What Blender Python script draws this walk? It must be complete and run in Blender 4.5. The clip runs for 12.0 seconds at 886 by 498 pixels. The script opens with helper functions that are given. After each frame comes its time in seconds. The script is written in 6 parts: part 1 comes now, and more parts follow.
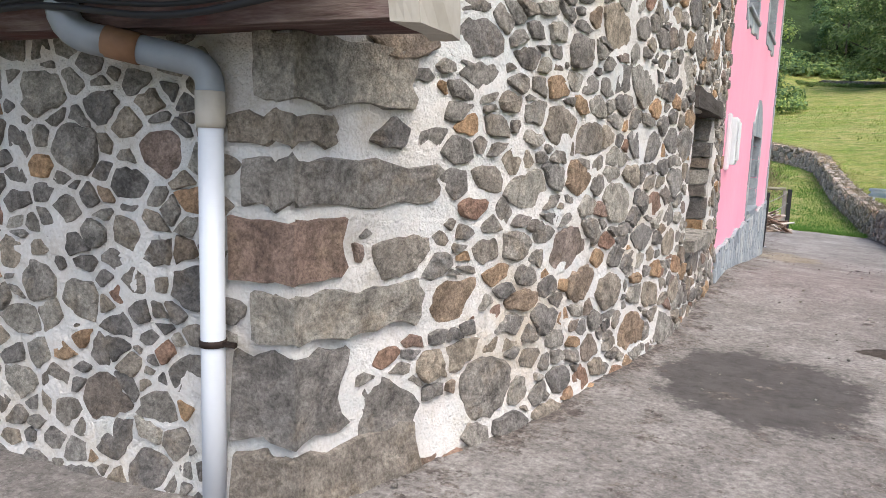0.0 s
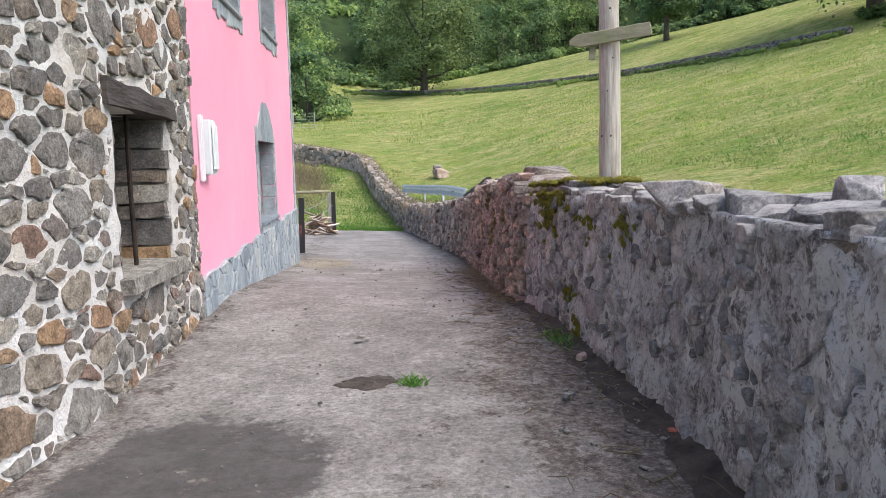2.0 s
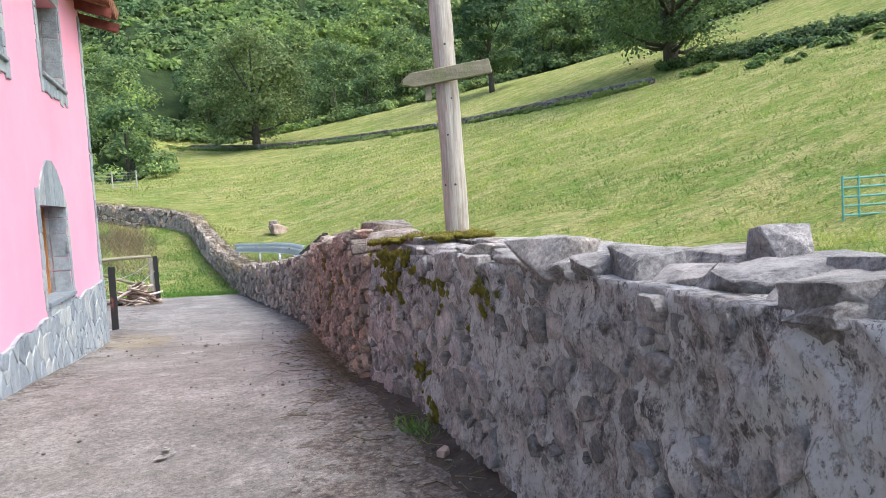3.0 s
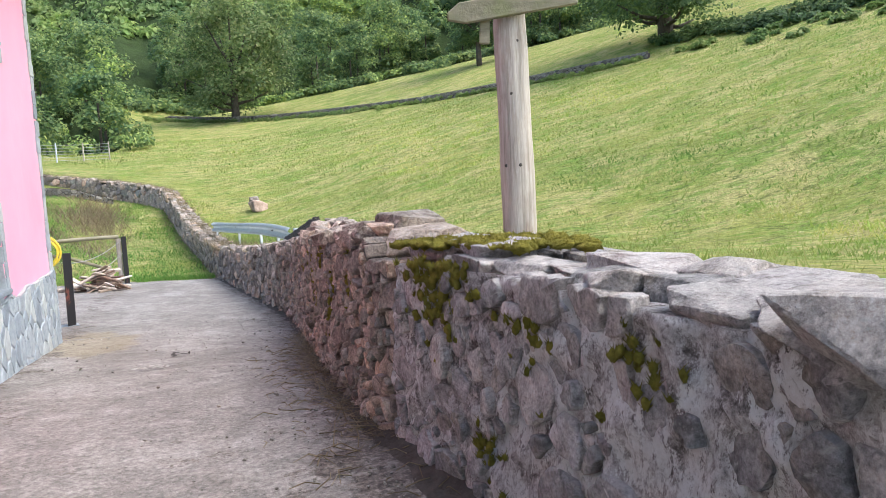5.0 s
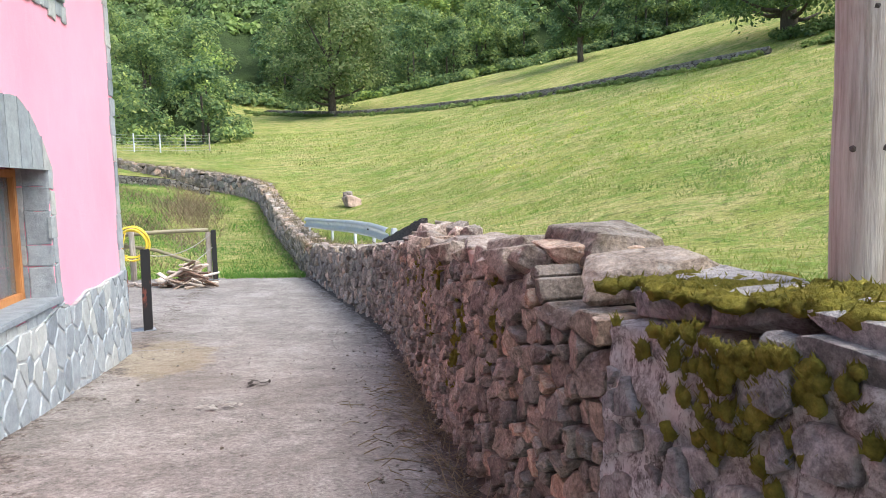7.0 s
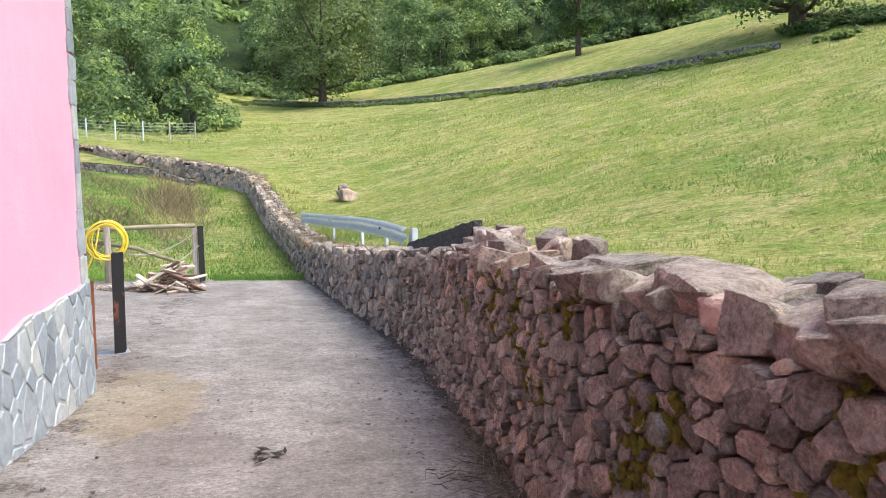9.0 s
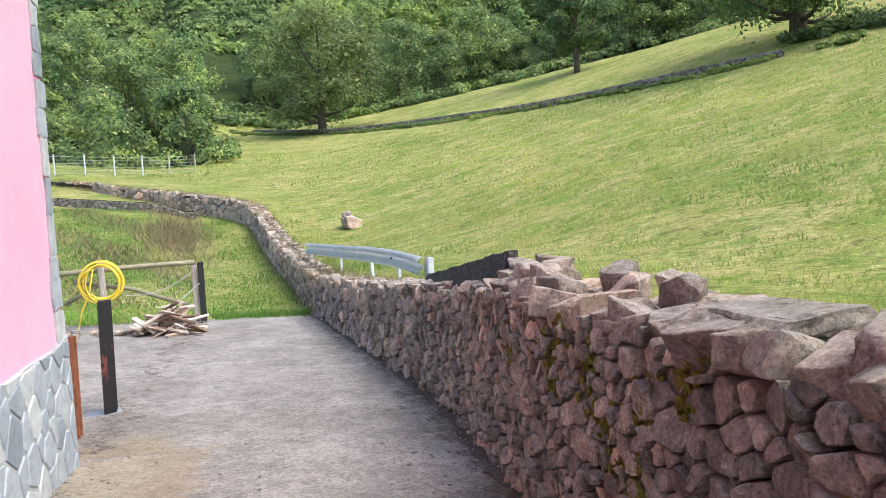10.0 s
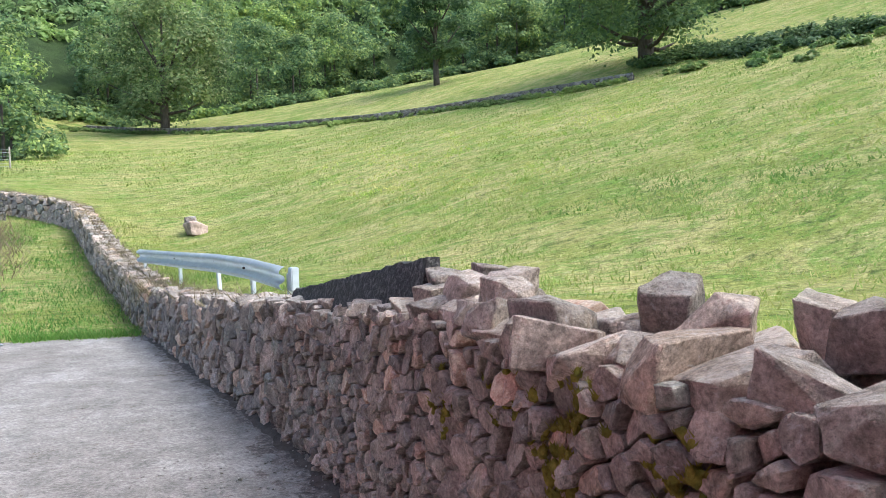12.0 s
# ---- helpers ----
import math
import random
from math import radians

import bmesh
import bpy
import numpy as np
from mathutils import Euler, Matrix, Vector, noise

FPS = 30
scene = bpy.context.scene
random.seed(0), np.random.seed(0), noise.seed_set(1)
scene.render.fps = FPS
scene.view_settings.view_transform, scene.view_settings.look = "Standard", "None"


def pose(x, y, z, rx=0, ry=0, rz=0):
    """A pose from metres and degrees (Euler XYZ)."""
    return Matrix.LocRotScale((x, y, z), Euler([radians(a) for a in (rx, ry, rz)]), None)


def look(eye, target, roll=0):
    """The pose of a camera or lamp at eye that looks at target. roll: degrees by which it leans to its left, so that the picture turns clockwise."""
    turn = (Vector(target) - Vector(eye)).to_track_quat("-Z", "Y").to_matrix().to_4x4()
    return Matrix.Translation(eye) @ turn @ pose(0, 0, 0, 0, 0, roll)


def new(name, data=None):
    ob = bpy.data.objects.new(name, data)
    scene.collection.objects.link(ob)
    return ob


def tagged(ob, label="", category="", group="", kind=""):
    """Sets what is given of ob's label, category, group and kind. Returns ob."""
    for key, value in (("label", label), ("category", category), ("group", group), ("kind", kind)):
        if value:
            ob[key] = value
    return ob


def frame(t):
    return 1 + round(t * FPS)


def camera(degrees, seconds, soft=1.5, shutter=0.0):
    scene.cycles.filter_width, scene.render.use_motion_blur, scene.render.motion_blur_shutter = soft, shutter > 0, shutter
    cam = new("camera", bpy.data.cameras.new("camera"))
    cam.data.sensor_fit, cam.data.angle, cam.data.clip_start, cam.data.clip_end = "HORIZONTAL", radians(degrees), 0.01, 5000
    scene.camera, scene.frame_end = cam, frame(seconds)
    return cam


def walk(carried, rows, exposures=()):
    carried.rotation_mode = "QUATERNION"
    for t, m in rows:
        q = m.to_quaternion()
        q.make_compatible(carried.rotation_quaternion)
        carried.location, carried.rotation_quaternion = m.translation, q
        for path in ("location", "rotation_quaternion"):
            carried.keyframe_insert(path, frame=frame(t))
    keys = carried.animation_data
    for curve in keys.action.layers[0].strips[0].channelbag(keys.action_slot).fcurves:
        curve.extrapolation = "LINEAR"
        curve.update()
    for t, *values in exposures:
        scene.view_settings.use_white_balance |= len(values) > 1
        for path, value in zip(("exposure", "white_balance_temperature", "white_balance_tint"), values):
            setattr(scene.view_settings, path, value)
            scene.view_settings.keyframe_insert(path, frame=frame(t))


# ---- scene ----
cam = camera(63.5, 12.0, soft=0.8)
PATH = [
    (0, (-0.103, -0.462, 1.461), (-0.831, 1.38, 1.179), 2.0),
    (0.5, (0.04, -0.073, 1.46), (-0.376, 1.859, 1.155), 1.3),
    (1, (0.298, 0.295, 1.429), (0.142, 2.264, 1.119), 0.5),
    (1.5, (0.538, 0.604, 1.448), (0.601, 2.581, 1.157), 0.0),
    (2, (0.724, 1.0, 1.476), (1.1, 2.949, 1.229), -1.1),
    (2.5, (0.902, 1.418, 1.48), (1.547, 3.303, 1.304), -2.7),
    (3, (1.034, 1.864, 1.512), (1.831, 3.694, 1.387), -3.6),
    (3.2, (1.055, 2.046, 1.504), (1.912, 3.849, 1.383), -3.9),
    (4.8, (1.306, 3.407, 1.569), (2.178, 5.197, 1.378), -3.3),
    (5, (1.322, 3.579, 1.606), (2.162, 5.384, 1.411), -3.0),
    (5.5, (1.41, 3.997, 1.571), (2.175, 5.834, 1.367), -2.3),
    (6, (1.525, 4.474, 1.603), (2.216, 6.339, 1.389), -2.0),
    (6.5, (1.549, 4.967, 1.62), (2.206, 6.844, 1.406), -2.0),
    (7, (1.592, 5.451, 1.599), (2.207, 7.345, 1.41), -1.5),
    (7.2, (1.607, 5.646, 1.641), (2.21, 7.544, 1.459), -1.2),
    (8.8, (1.559, 7.361, 1.589), (2.214, 9.239, 1.387), -0.3),
    (9, (1.538, 7.565, 1.578), (2.191, 9.444, 1.374), -0.6),
    (9.5, (1.548, 8.025, 1.589), (2.2, 9.908, 1.414), -1.7),
    (10, (1.631, 8.497, 1.612), (2.278, 10.384, 1.47), -2.9),
    (10.5, (1.68, 8.963, 1.579), (2.586, 10.737, 1.399), -1.5),
    (11, (1.835, 9.439, 1.505), (2.765, 11.207, 1.407), -3.0),
    (11.5, (1.951, 9.881, 1.482), (2.875, 11.654, 1.403), -2.9),
    (12, (2.051, 10.362, 1.445), (3.071, 12.078, 1.323), -1.2),
]
walk(cam, [(t, look(eye, target, roll)) for t, eye, target, roll in PATH], exposures=[(0, 1.22, 6250, 9), (1.5, 1.16, 6100, 9), (3, 1.48, 6000, 8), (6.5, 1.58, 6200, 8), (9.5, 1.56, 6300, 9), (12, 1.64, 5850, 5)])
# ---------- light ----------
world = bpy.data.worlds.new("sky")
scene.world = world
world.use_nodes = True
wn = world.node_tree.nodes
sky = wn.new("ShaderNodeTexSky")
sky.sky_type = "NISHITA"
sky.sun_disc = False
SUN_EL, SUN_AZ = radians(56), radians(128)
sky.sun_elevation, sky.sun_rotation = SUN_EL, SUN_AZ
sky.air_density, sky.dust_density, sky.ozone_density = 1.0, 4.0, 0.6
wn["Background"].inputs["Strength"].default_value = 0.15
world.node_tree.links.new(sky.outputs["Color"], wn["Background"].inputs["Color"])
sun = new("sun", bpy.data.lights.new("sun", "SUN"))
sun.data.energy, sun.data.angle, sun.data.color = 0.75, radians(50), (1.0, 0.96, 0.90)
sun_dir = Vector((math.sin(SUN_AZ) * math.cos(SUN_EL), math.cos(SUN_AZ) * math.cos(SUN_EL), math.sin(SUN_EL)))
sun.matrix_world = look(sun_dir * 60, (0, 0, 0))


# ---------- materials ----------
class Nodes:
    """A small wrapper to write a material's nodes in few lines."""

    def __init__(self, name, rough=0.9, metal=0.0, spec=0.3):
        self.m = bpy.data.materials.new(name)
        self.m.use_nodes = True
        self.t = self.m.node_tree
        self.b = self.t.nodes["Principled BSDF"]
        self.b.inputs["Roughness"].default_value = rough
        self.b.inputs["Metallic"].default_value = metal
        self.b.inputs["Specular IOR Level"].default_value = spec
        self.co = self.t.nodes.new("ShaderNodeTexCoord").outputs["Object"]
        self.world_co = self.t.nodes.new("ShaderNodeNewGeometry").outputs["Position"]

    def link(self, a, b):
        self.t.links.new(a, b)

    def noise(self, scale, detail=4.0, rough=0.6, stretch=None, warp=0.0):
        n = self.t.nodes.new("ShaderNodeTexNoise")
        n.inputs["Scale"].default_value, n.inputs["Detail"].default_value = scale, detail
        n.inputs["Roughness"].default_value, n.inputs["Distortion"].default_value = rough, warp
        co = self.world_co
        if stretch:
            mp = self.t.nodes.new("ShaderNodeMapping")
            mp.inputs["Scale"].default_value = stretch
            self.link(co, mp.inputs["Vector"])
            co = mp.outputs["Vector"]
        self.link(co, n.inputs["Vector"])
        return n.outputs["Fac"]

    def ramp(self, fac, stops):
        r = self.t.nodes.new("ShaderNodeValToRGB")
        e = r.color_ramp.elements
        while len(e) < len(stops):
            e.new(0.5)
        for k, (p, c) in zip(e, stops):
            k.position = p
            k.color = (*c, 1) if isinstance(c, tuple) else (c, c, c, 1)
        self.link(fac, r.inputs["Fac"])
        return r.outputs["Color"]

    def mix(self, fac, a, b, kind="MIX"):
        x = self.t.nodes.new("ShaderNodeMix")
        x.data_type, x.blend_type = "RGBA", kind
        for k, v in ((0, fac), (6, a), (7, b)):
            if isinstance(v, tuple):
                x.inputs[k].default_value = (*v, 1)
            elif isinstance(v, (int, float)):
                x.inputs[k].default_value = v
            else:
                self.link(v, x.inputs[k])
        return x.outputs[2]

    def random(self, island=False):
        if island:
            return self.t.nodes.new("ShaderNodeNewGeometry").outputs["Random Per Island"]
        return self.t.nodes.new("ShaderNodeObjectInfo").outputs["Random"]

    def done(self, colour, bumps=(), rough=None):
        if isinstance(colour, tuple):
            self.b.inputs["Base Color"].default_value = (*colour, 1)
        else:
            self.link(colour, self.b.inputs["Base Color"])
        if rough is not None:
            self.link(rough, self.b.inputs["Roughness"])
        last = None
        for fac, dist, strength in bumps:
            n = self.t.nodes.new("ShaderNodeBump")
            n.inputs["Distance"].default_value, n.inputs["Strength"].default_value = dist, strength
            self.link(fac, n.inputs["Height"])
            if last:
                self.link(last, n.inputs["Normal"])
            last = n.outputs["Normal"]
        if last:
            self.link(last, self.b.inputs["Normal"])
        return self.m


def stone_material(name, stops, island, lichen=0.0, tint=(0.30, 0.23, 0.15), top_strength=0.3):
    """Broken field stone: a colour for each stone, blotches, streaks, grain, pale lichen spots, and paler upward faces.
    """
    n = Nodes(name, 0.9, spec=0.2)
    base = n.ramp(n.random(island), stops)
    grain = n.noise(55, 7, 0.8)
    blot = n.noise(9, 6, 0.75, warp=0.5)
    c = n.mix(n.ramp(n.noise(3.5, 5, 0.7), [(0.52, 0.0), (0.68, 0.45)]), base, tint)
    c = n.mix(0.8, c, n.ramp(blot, [(0.32, 0.16), (0.68, 0.84)]), "OVERLAY")
    c = n.mix(0.65, c, n.ramp(grain, [(0.34, 0.14), (0.66, 0.88)]), "OVERLAY")
    c = n.mix(n.ramp(n.noise(23, 6, 0.75, (1, 1, 1.8), 1.2), [(0.33, 0.55), (0.40, 0.0)]), c, (0.05, 0.043, 0.04))
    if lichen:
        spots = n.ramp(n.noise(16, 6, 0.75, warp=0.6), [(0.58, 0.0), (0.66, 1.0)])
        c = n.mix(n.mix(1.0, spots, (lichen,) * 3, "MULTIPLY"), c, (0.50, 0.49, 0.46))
        # Faces that point up are mixed towards pale grey, broken by noise.
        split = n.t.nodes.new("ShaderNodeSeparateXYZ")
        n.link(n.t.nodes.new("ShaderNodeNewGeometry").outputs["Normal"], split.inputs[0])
        pale_top = n.mix(1.0, n.ramp(split.outputs[2], [(0.55, 0.0), (0.85, top_strength)]), n.ramp(n.noise(9, 7, 0.8), [(0.42, 0.0), (0.56, 1.0)]), "MULTIPLY")
        c = n.mix(pale_top, c, (0.52, 0.50, 0.475))
    return n.done(c, [(n.noise(12, 6, 0.7), 0.06, 0.8), (grain, 0.016, 1.0)])


HOUSE_STOPS = [(0.0, (0.175, 0.165, 0.155)), (0.2, (0.30, 0.275, 0.24)), (0.36, (0.215, 0.20, 0.185)), (0.5, (0.36, 0.305, 0.235)), (0.62, (0.26, 0.245, 0.225)), (0.72, (0.40, 0.37, 0.315)), (0.82, (0.20, 0.185, 0.17)), (0.9, (0.44, 0.29, 0.165)), (0.95, (0.30, 0.19, 0.14)), (1.0, (0.24, 0.225, 0.205))]
DRY_STOPS = [(0.0, (0.168, 0.145, 0.126)), (0.25, (0.399, 0.326, 0.268)), (0.5, (0.205, 0.173, 0.149)), (0.7, (0.491, 0.392, 0.319)), (0.82, (0.263, 0.252, 0.211)), (0.94, (0.617, 0.425, 0.308)), (1.0, (0.220, 0.210, 0.178))]
GREY_STOPS = [(0.0, (0.189, 0.183, 0.180)), (0.3, (0.445, 0.413, 0.404)), (0.55, (0.243, 0.234, 0.230)), (0.8, (0.557, 0.506, 0.472)), (1.0, (0.297, 0.269, 0.258))]
PALE_STOPS = [(0.0, (0.16, 0.145, 0.125)), (0.5, (0.27, 0.25, 0.215)), (1.0, (0.12, 0.11, 0.10))]
M_house_stone = stone_material("house_stone", HOUSE_STOPS, False)
M_house_stone_joined = stone_material("house_stone_joined", HOUSE_STOPS, True)
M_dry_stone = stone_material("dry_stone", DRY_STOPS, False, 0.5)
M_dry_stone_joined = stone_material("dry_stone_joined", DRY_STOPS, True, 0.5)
M_grey_stone = stone_material("grey_stone", GREY_STOPS, False, 0.8, top_strength=0.5)
M_grey_stone_joined = stone_material("grey_stone_joined", GREY_STOPS, True, 0.8, top_strength=0.5)
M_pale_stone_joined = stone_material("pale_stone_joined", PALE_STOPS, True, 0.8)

n = Nodes("lime_mortar", 0.95, spec=0.1)
c = n.ramp(n.noise(2.2, 6, 0.7), [(0.3, (0.62, 0.57, 0.50)), (0.5, (0.79, 0.76, 0.72)), (0.7, (0.70, 0.715, 0.695))])
c = n.mix(n.ramp(n.noise(0.9, 5, 0.7), [(0.55, 0.0), (0.75, 0.5)]), c, (0.60, 0.47, 0.28))
c = n.mix(n.ramp(n.noise(6, 7, 0.8, warp=0.7), [(0.60, 0.0), (0.72, 0.6)]), c, (0.33, 0.31, 0.28))
c = n.mix(0.7, c, n.ramp(n.noise(60, 6, 0.8), [(0.3, 0.30), (0.7, 0.68)]), "OVERLAY")
M_mortar = n.done(c, [(n.noise(14, 6, 0.7), 0.05, 0.9), (n.noise(70, 5), 0.012, 1.0)])

n = Nodes("weathered_render", 0.95, spec=0.1)
c = n.ramp(n.noise(9, 9, 0.82), [(0.40, (0.13, 0.113, 0.106)), (0.48, (0.40, 0.365, 0.35)), (0.56, (0.64, 0.605, 0.59))])
big = n.ramp(n.noise(1.3, 5, 0.7, (1, 1, 0.7)), [(0.38, 0.0), (0.50, 1.0)])
drips = n.ramp(n.noise(7, 9, 0.85, (1, 1, 0.55), 0.2), [(0.470, 0.0), (0.505, 1.0)])
c = n.mix(n.mix(1.0, drips, big, "MULTIPLY"), c, (0.88, 0.86, 0.84))
c = n.mix(n.ramp(n.noise(5, 8, 0.82, (1.4, 1.4, 0.8)), [(0.57, 0.0), (0.62, 0.9)]), c, (0.17, 0.14, 0.13))
c = n.mix(0.8, c, n.ramp(n.noise(40, 8, 0.85), [(0.36, 0.14), (0.62, 0.88)]), "OVERLAY")
c = n.mix(n.ramp(n.noise(21, 5, 0.7), [(0.63, 0.0), (0.67, 0.9)]), c, (0.72, 0.71, 0.69))
M_render_old = n.done(c, [(n.noise(11, 8, 0.8), 0.10, 1.0), (n.noise(40, 7, 0.85), 0.04, 1.0)])

# One near-black tone for the wall body behind and between the stones.
n = Nodes("dark_wall_core", 1.0)
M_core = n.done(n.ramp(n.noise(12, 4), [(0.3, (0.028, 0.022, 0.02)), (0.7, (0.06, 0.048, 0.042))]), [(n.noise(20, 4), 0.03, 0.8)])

n = Nodes("pink_paint", 0.8)
c = n.ramp(n.noise(0.7, 4, 0.6), [(0.3, (0.80, 0.325, 0.425)), (0.7, (0.84, 0.37, 0.475))])
c = n.mix(n.ramp(n.noise(6, 5, 0.7, (1, 1, 0.25)), [(0.55, 0.0), (0.8, 0.16)]), c, (0.82, 0.52, 0.62))
M_pink = n.done(c, [(n.noise(3, 4), 0.03, 0.35), (n.noise(70, 3), 0.004, 0.6)])

n = Nodes("slate", 0.6, spec=0.4)
base = n.ramp(n.random(), [(0.0, (0.20, 0.23, 0.255)), (0.35, (0.33, 0.365, 0.385)), (0.6, (0.25, 0.285, 0.31)), (0.8, (0.40, 0.42, 0.405)), (1.0, (0.28, 0.31, 0.335))])
c = n.mix(0.7, base, n.ramp(n.noise(9, 5, 0.7), [(0.3, 0.32), (0.7, 0.68)]), "OVERLAY")
M_slate = n.done(c, [(n.noise(14, 6, 0.7), 0.02, 0.6)])

n = Nodes("slate_joint", 0.95)
M_joint = n.done(n.ramp(n.noise(14, 5), [(0.3, (0.27, 0.29, 0.285)), (0.7, (0.40, 0.41, 0.395))]), [(n.noise(40, 4), 0.01, 0.7)])

n = Nodes("concrete_lane", 0.93)


def attribute(nodes, name):
    a = nodes.t.nodes.new("ShaderNodeAttribute")
    a.attribute_name = name
    return a.outputs["Fac"]


def worn_mask(nodes, name, scale, low, high):
    """A ragged edge round a soft attribute."""
    a = nodes.t.nodes.new("ShaderNodeMath")
    a.operation = "MULTIPLY_ADD"
    a.inputs[1].default_value = 1.1
    nodes.link(nodes.noise(scale, 7, 0.75), a.inputs[0])
    nodes.link(attribute(nodes, name), a.inputs[2])
    return nodes.ramp(a.outputs[0], [(low, 0.0), (high, 1.0)])


def ragged_mask(nodes, name, scale, at, soft):
    """A soft attribute broken up by strong noise, with crumbs past its edge."""
    a, b = nodes.t.nodes.new("ShaderNodeMath"), nodes.t.nodes.new("ShaderNodeMath")
    a.operation = b.operation = "MULTIPLY_ADD"
    a.inputs[1].default_value, a.inputs[2].default_value = 0.5, -0.3 - 0.5 * at
    nodes.link(attribute(nodes, name), a.inputs[0])
    b.inputs[1].default_value = 1.6
    nodes.link(nodes.noise(scale, 9, 0.8), b.inputs[0])
    nodes.link(a.outputs[0], b.inputs[2])
    return nodes.ramp(b.outputs[0], [(0.5 - soft, 0.0), (0.5 + soft, 1.0)])


c = n.ramp(n.noise(1.1, 6, 0.7), [(0.28, (0.14, 0.126, 0.113)), (0.5, (0.215, 0.197, 0.18)), (0.72, (0.30, 0.279, 0.258))])
c = n.mix(0.9, c, n.ramp(n.noise(30, 7, 0.8), [(0.28, 0.12), (0.72, 0.88)]), "OVERLAY")
c = n.mix(0.6, c, n.ramp(n.noise(6, 6, 0.75), [(0.3, 0.25), (0.7, 0.75)]), "OVERLAY")
c = n.mix(n.ramp(n.noise(0.45, 5, 0.7), [(0.52, 0.0), (0.7, 0.45)]), c, (0.16, 0.14, 0.12))
c = n.mix(n.ramp(n.noise(90, 3, 0.6), [(0.62, 0.0), (0.7, 0.5)]), c, (0.5, 0.47, 0.43))
c = n.mix(n.mix(1.0, worn_mask(n, "ochre", 4, 0.85, 1.5), (0.3, 0.3, 0.3), "MULTIPLY"), c, (0.30, 0.235, 0.10))
soil = n.ramp(n.noise(20, 7, 0.8), [(0.36, (0.035, 0.029, 0.025)), (0.52, (0.135, 0.113, 0.097)), (0.64, (0.29, 0.25, 0.22))])
damp = n.ramp(n.noise(7, 6, 0.75), [(0.3, (0.055, 0.05, 0.046)), (0.7, (0.115, 0.105, 0.097))])
c = n.mix(worn_mask(n, "damp", 5.0, 0.86, 1.22), c, damp)
c = n.mix(ragged_mask(n, "dirt", 4.0, 0.38, 0.045), c, soil)
M_lane = n.done(c, [(n.noise(18, 6, 0.7), 0.025, 0.8), (n.noise(120, 3), 0.006, 0.9)])

n = Nodes("loose_soil", 1.0)
c = n.ramp(n.noise(8, 6, 0.75), [(0.3, (0.035, 0.028, 0.023)), (0.7, (0.12, 0.10, 0.083))])
M_soil = n.done(c, [(n.noise(25, 6, 0.7), 0.04, 0.9)])

n = Nodes("meadow_ground", 1.0, spec=0.1)
c = n.ramp(n.noise(0.13, 6, 0.7), [(0.32, (0.17, 0.24, 0.05)), (0.5, (0.28, 0.305, 0.08)), (0.66, (0.38, 0.36, 0.125))])
c = n.mix(n.ramp(n.noise(0.45, 8, 0.78, (0.55, 1.4, 1)), [(0.45, 0.0), (0.58, 0.8)]), c, (0.46, 0.40, 0.18))
c = n.mix(n.ramp(n.noise(0.9, 8, 0.78, (0.6, 1.4, 1), 0.5), [(0.49, 0.0), (0.58, 0.8)]), c, (0.16, 0.27, 0.045))
c = n.mix(n.ramp(n.noise(2.2, 8, 0.8, (0.7, 1.3, 1)), [(0.53, 0.0), (0.62, 0.8)]), c, (0.10, 0.135, 0.035))
c = n.mix(n.ramp(n.noise(3.3, 8, 0.8, (0.6, 1.3, 1), 0.4), [(0.56, 0.0), (0.64, 0.7)]), c, (0.52, 0.46, 0.24))
c = n.mix(0.9, c, n.ramp(n.noise(8, 8, 0.85, (0.8, 1.3, 1)), [(0.3, 0.14), (0.7, 0.84)]), "OVERLAY")
# Ground colour turns darker past the woods' edge, less so on the open slope.
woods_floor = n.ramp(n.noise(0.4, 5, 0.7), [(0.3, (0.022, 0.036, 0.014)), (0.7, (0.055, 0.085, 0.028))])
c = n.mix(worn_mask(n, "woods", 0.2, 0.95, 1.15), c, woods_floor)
M_meadow = n.done(c, [(n.noise(0.8, 6, 0.75), 0.5, 0.7), (n.noise(3.5, 6, 0.8), 0.22, 1.0), (n.noise(22, 4), 0.04, 0.9)])


def leaf_material(name, stops, island=True, rough=0.6, through_light=0.5, patch=0.0):
    n = Nodes(name, rough, spec=0.25)
    pick = n.random(island)
    if patch:
        # whole tufts share a colour, with a little chance for each blade
        f = n.t.nodes.new("ShaderNodeMath")
        f.operation = "MULTIPLY_ADD"
        f.inputs[1].default_value = 0.25
        n.link(pick, f.inputs[0])
        n.link(n.ramp(n.noise(patch, 7, 0.75), [(0.36, 0.0), (0.66, 0.8)]), f.inputs[2])
        pick = f.outputs[0]
    c = n.ramp(pick, stops)
    c = n.mix(0.6, c, n.ramp(n.noise(0.25, 4, 0.6), [(0.3, 0.3), (0.7, 0.72)]), "OVERLAY")
    c = n.mix(0.7, c, n.ramp(n.noise(0.07, 5, 0.65), [(0.36, (0.22, 0.30, 0.34)), (0.52, (0.5, 0.5, 0.46)), (0.66, (0.78, 0.76, 0.50))]), "OVERLAY")
    m = n.done(c)
    tr = n.t.nodes.new("ShaderNodeBsdfTranslucent")
    n.link(c, tr.inputs["Color"])
    mx = n.t.nodes.new("ShaderNodeMixShader")
    mx.inputs[0].default_value = through_light
    n.link(n.b.outputs[0], mx.inputs[1])
    n.link(tr.outputs[0], mx.inputs[2])
    n.link(mx.outputs[0], n.t.nodes["Material Output"].inputs["Surface"])
    return m


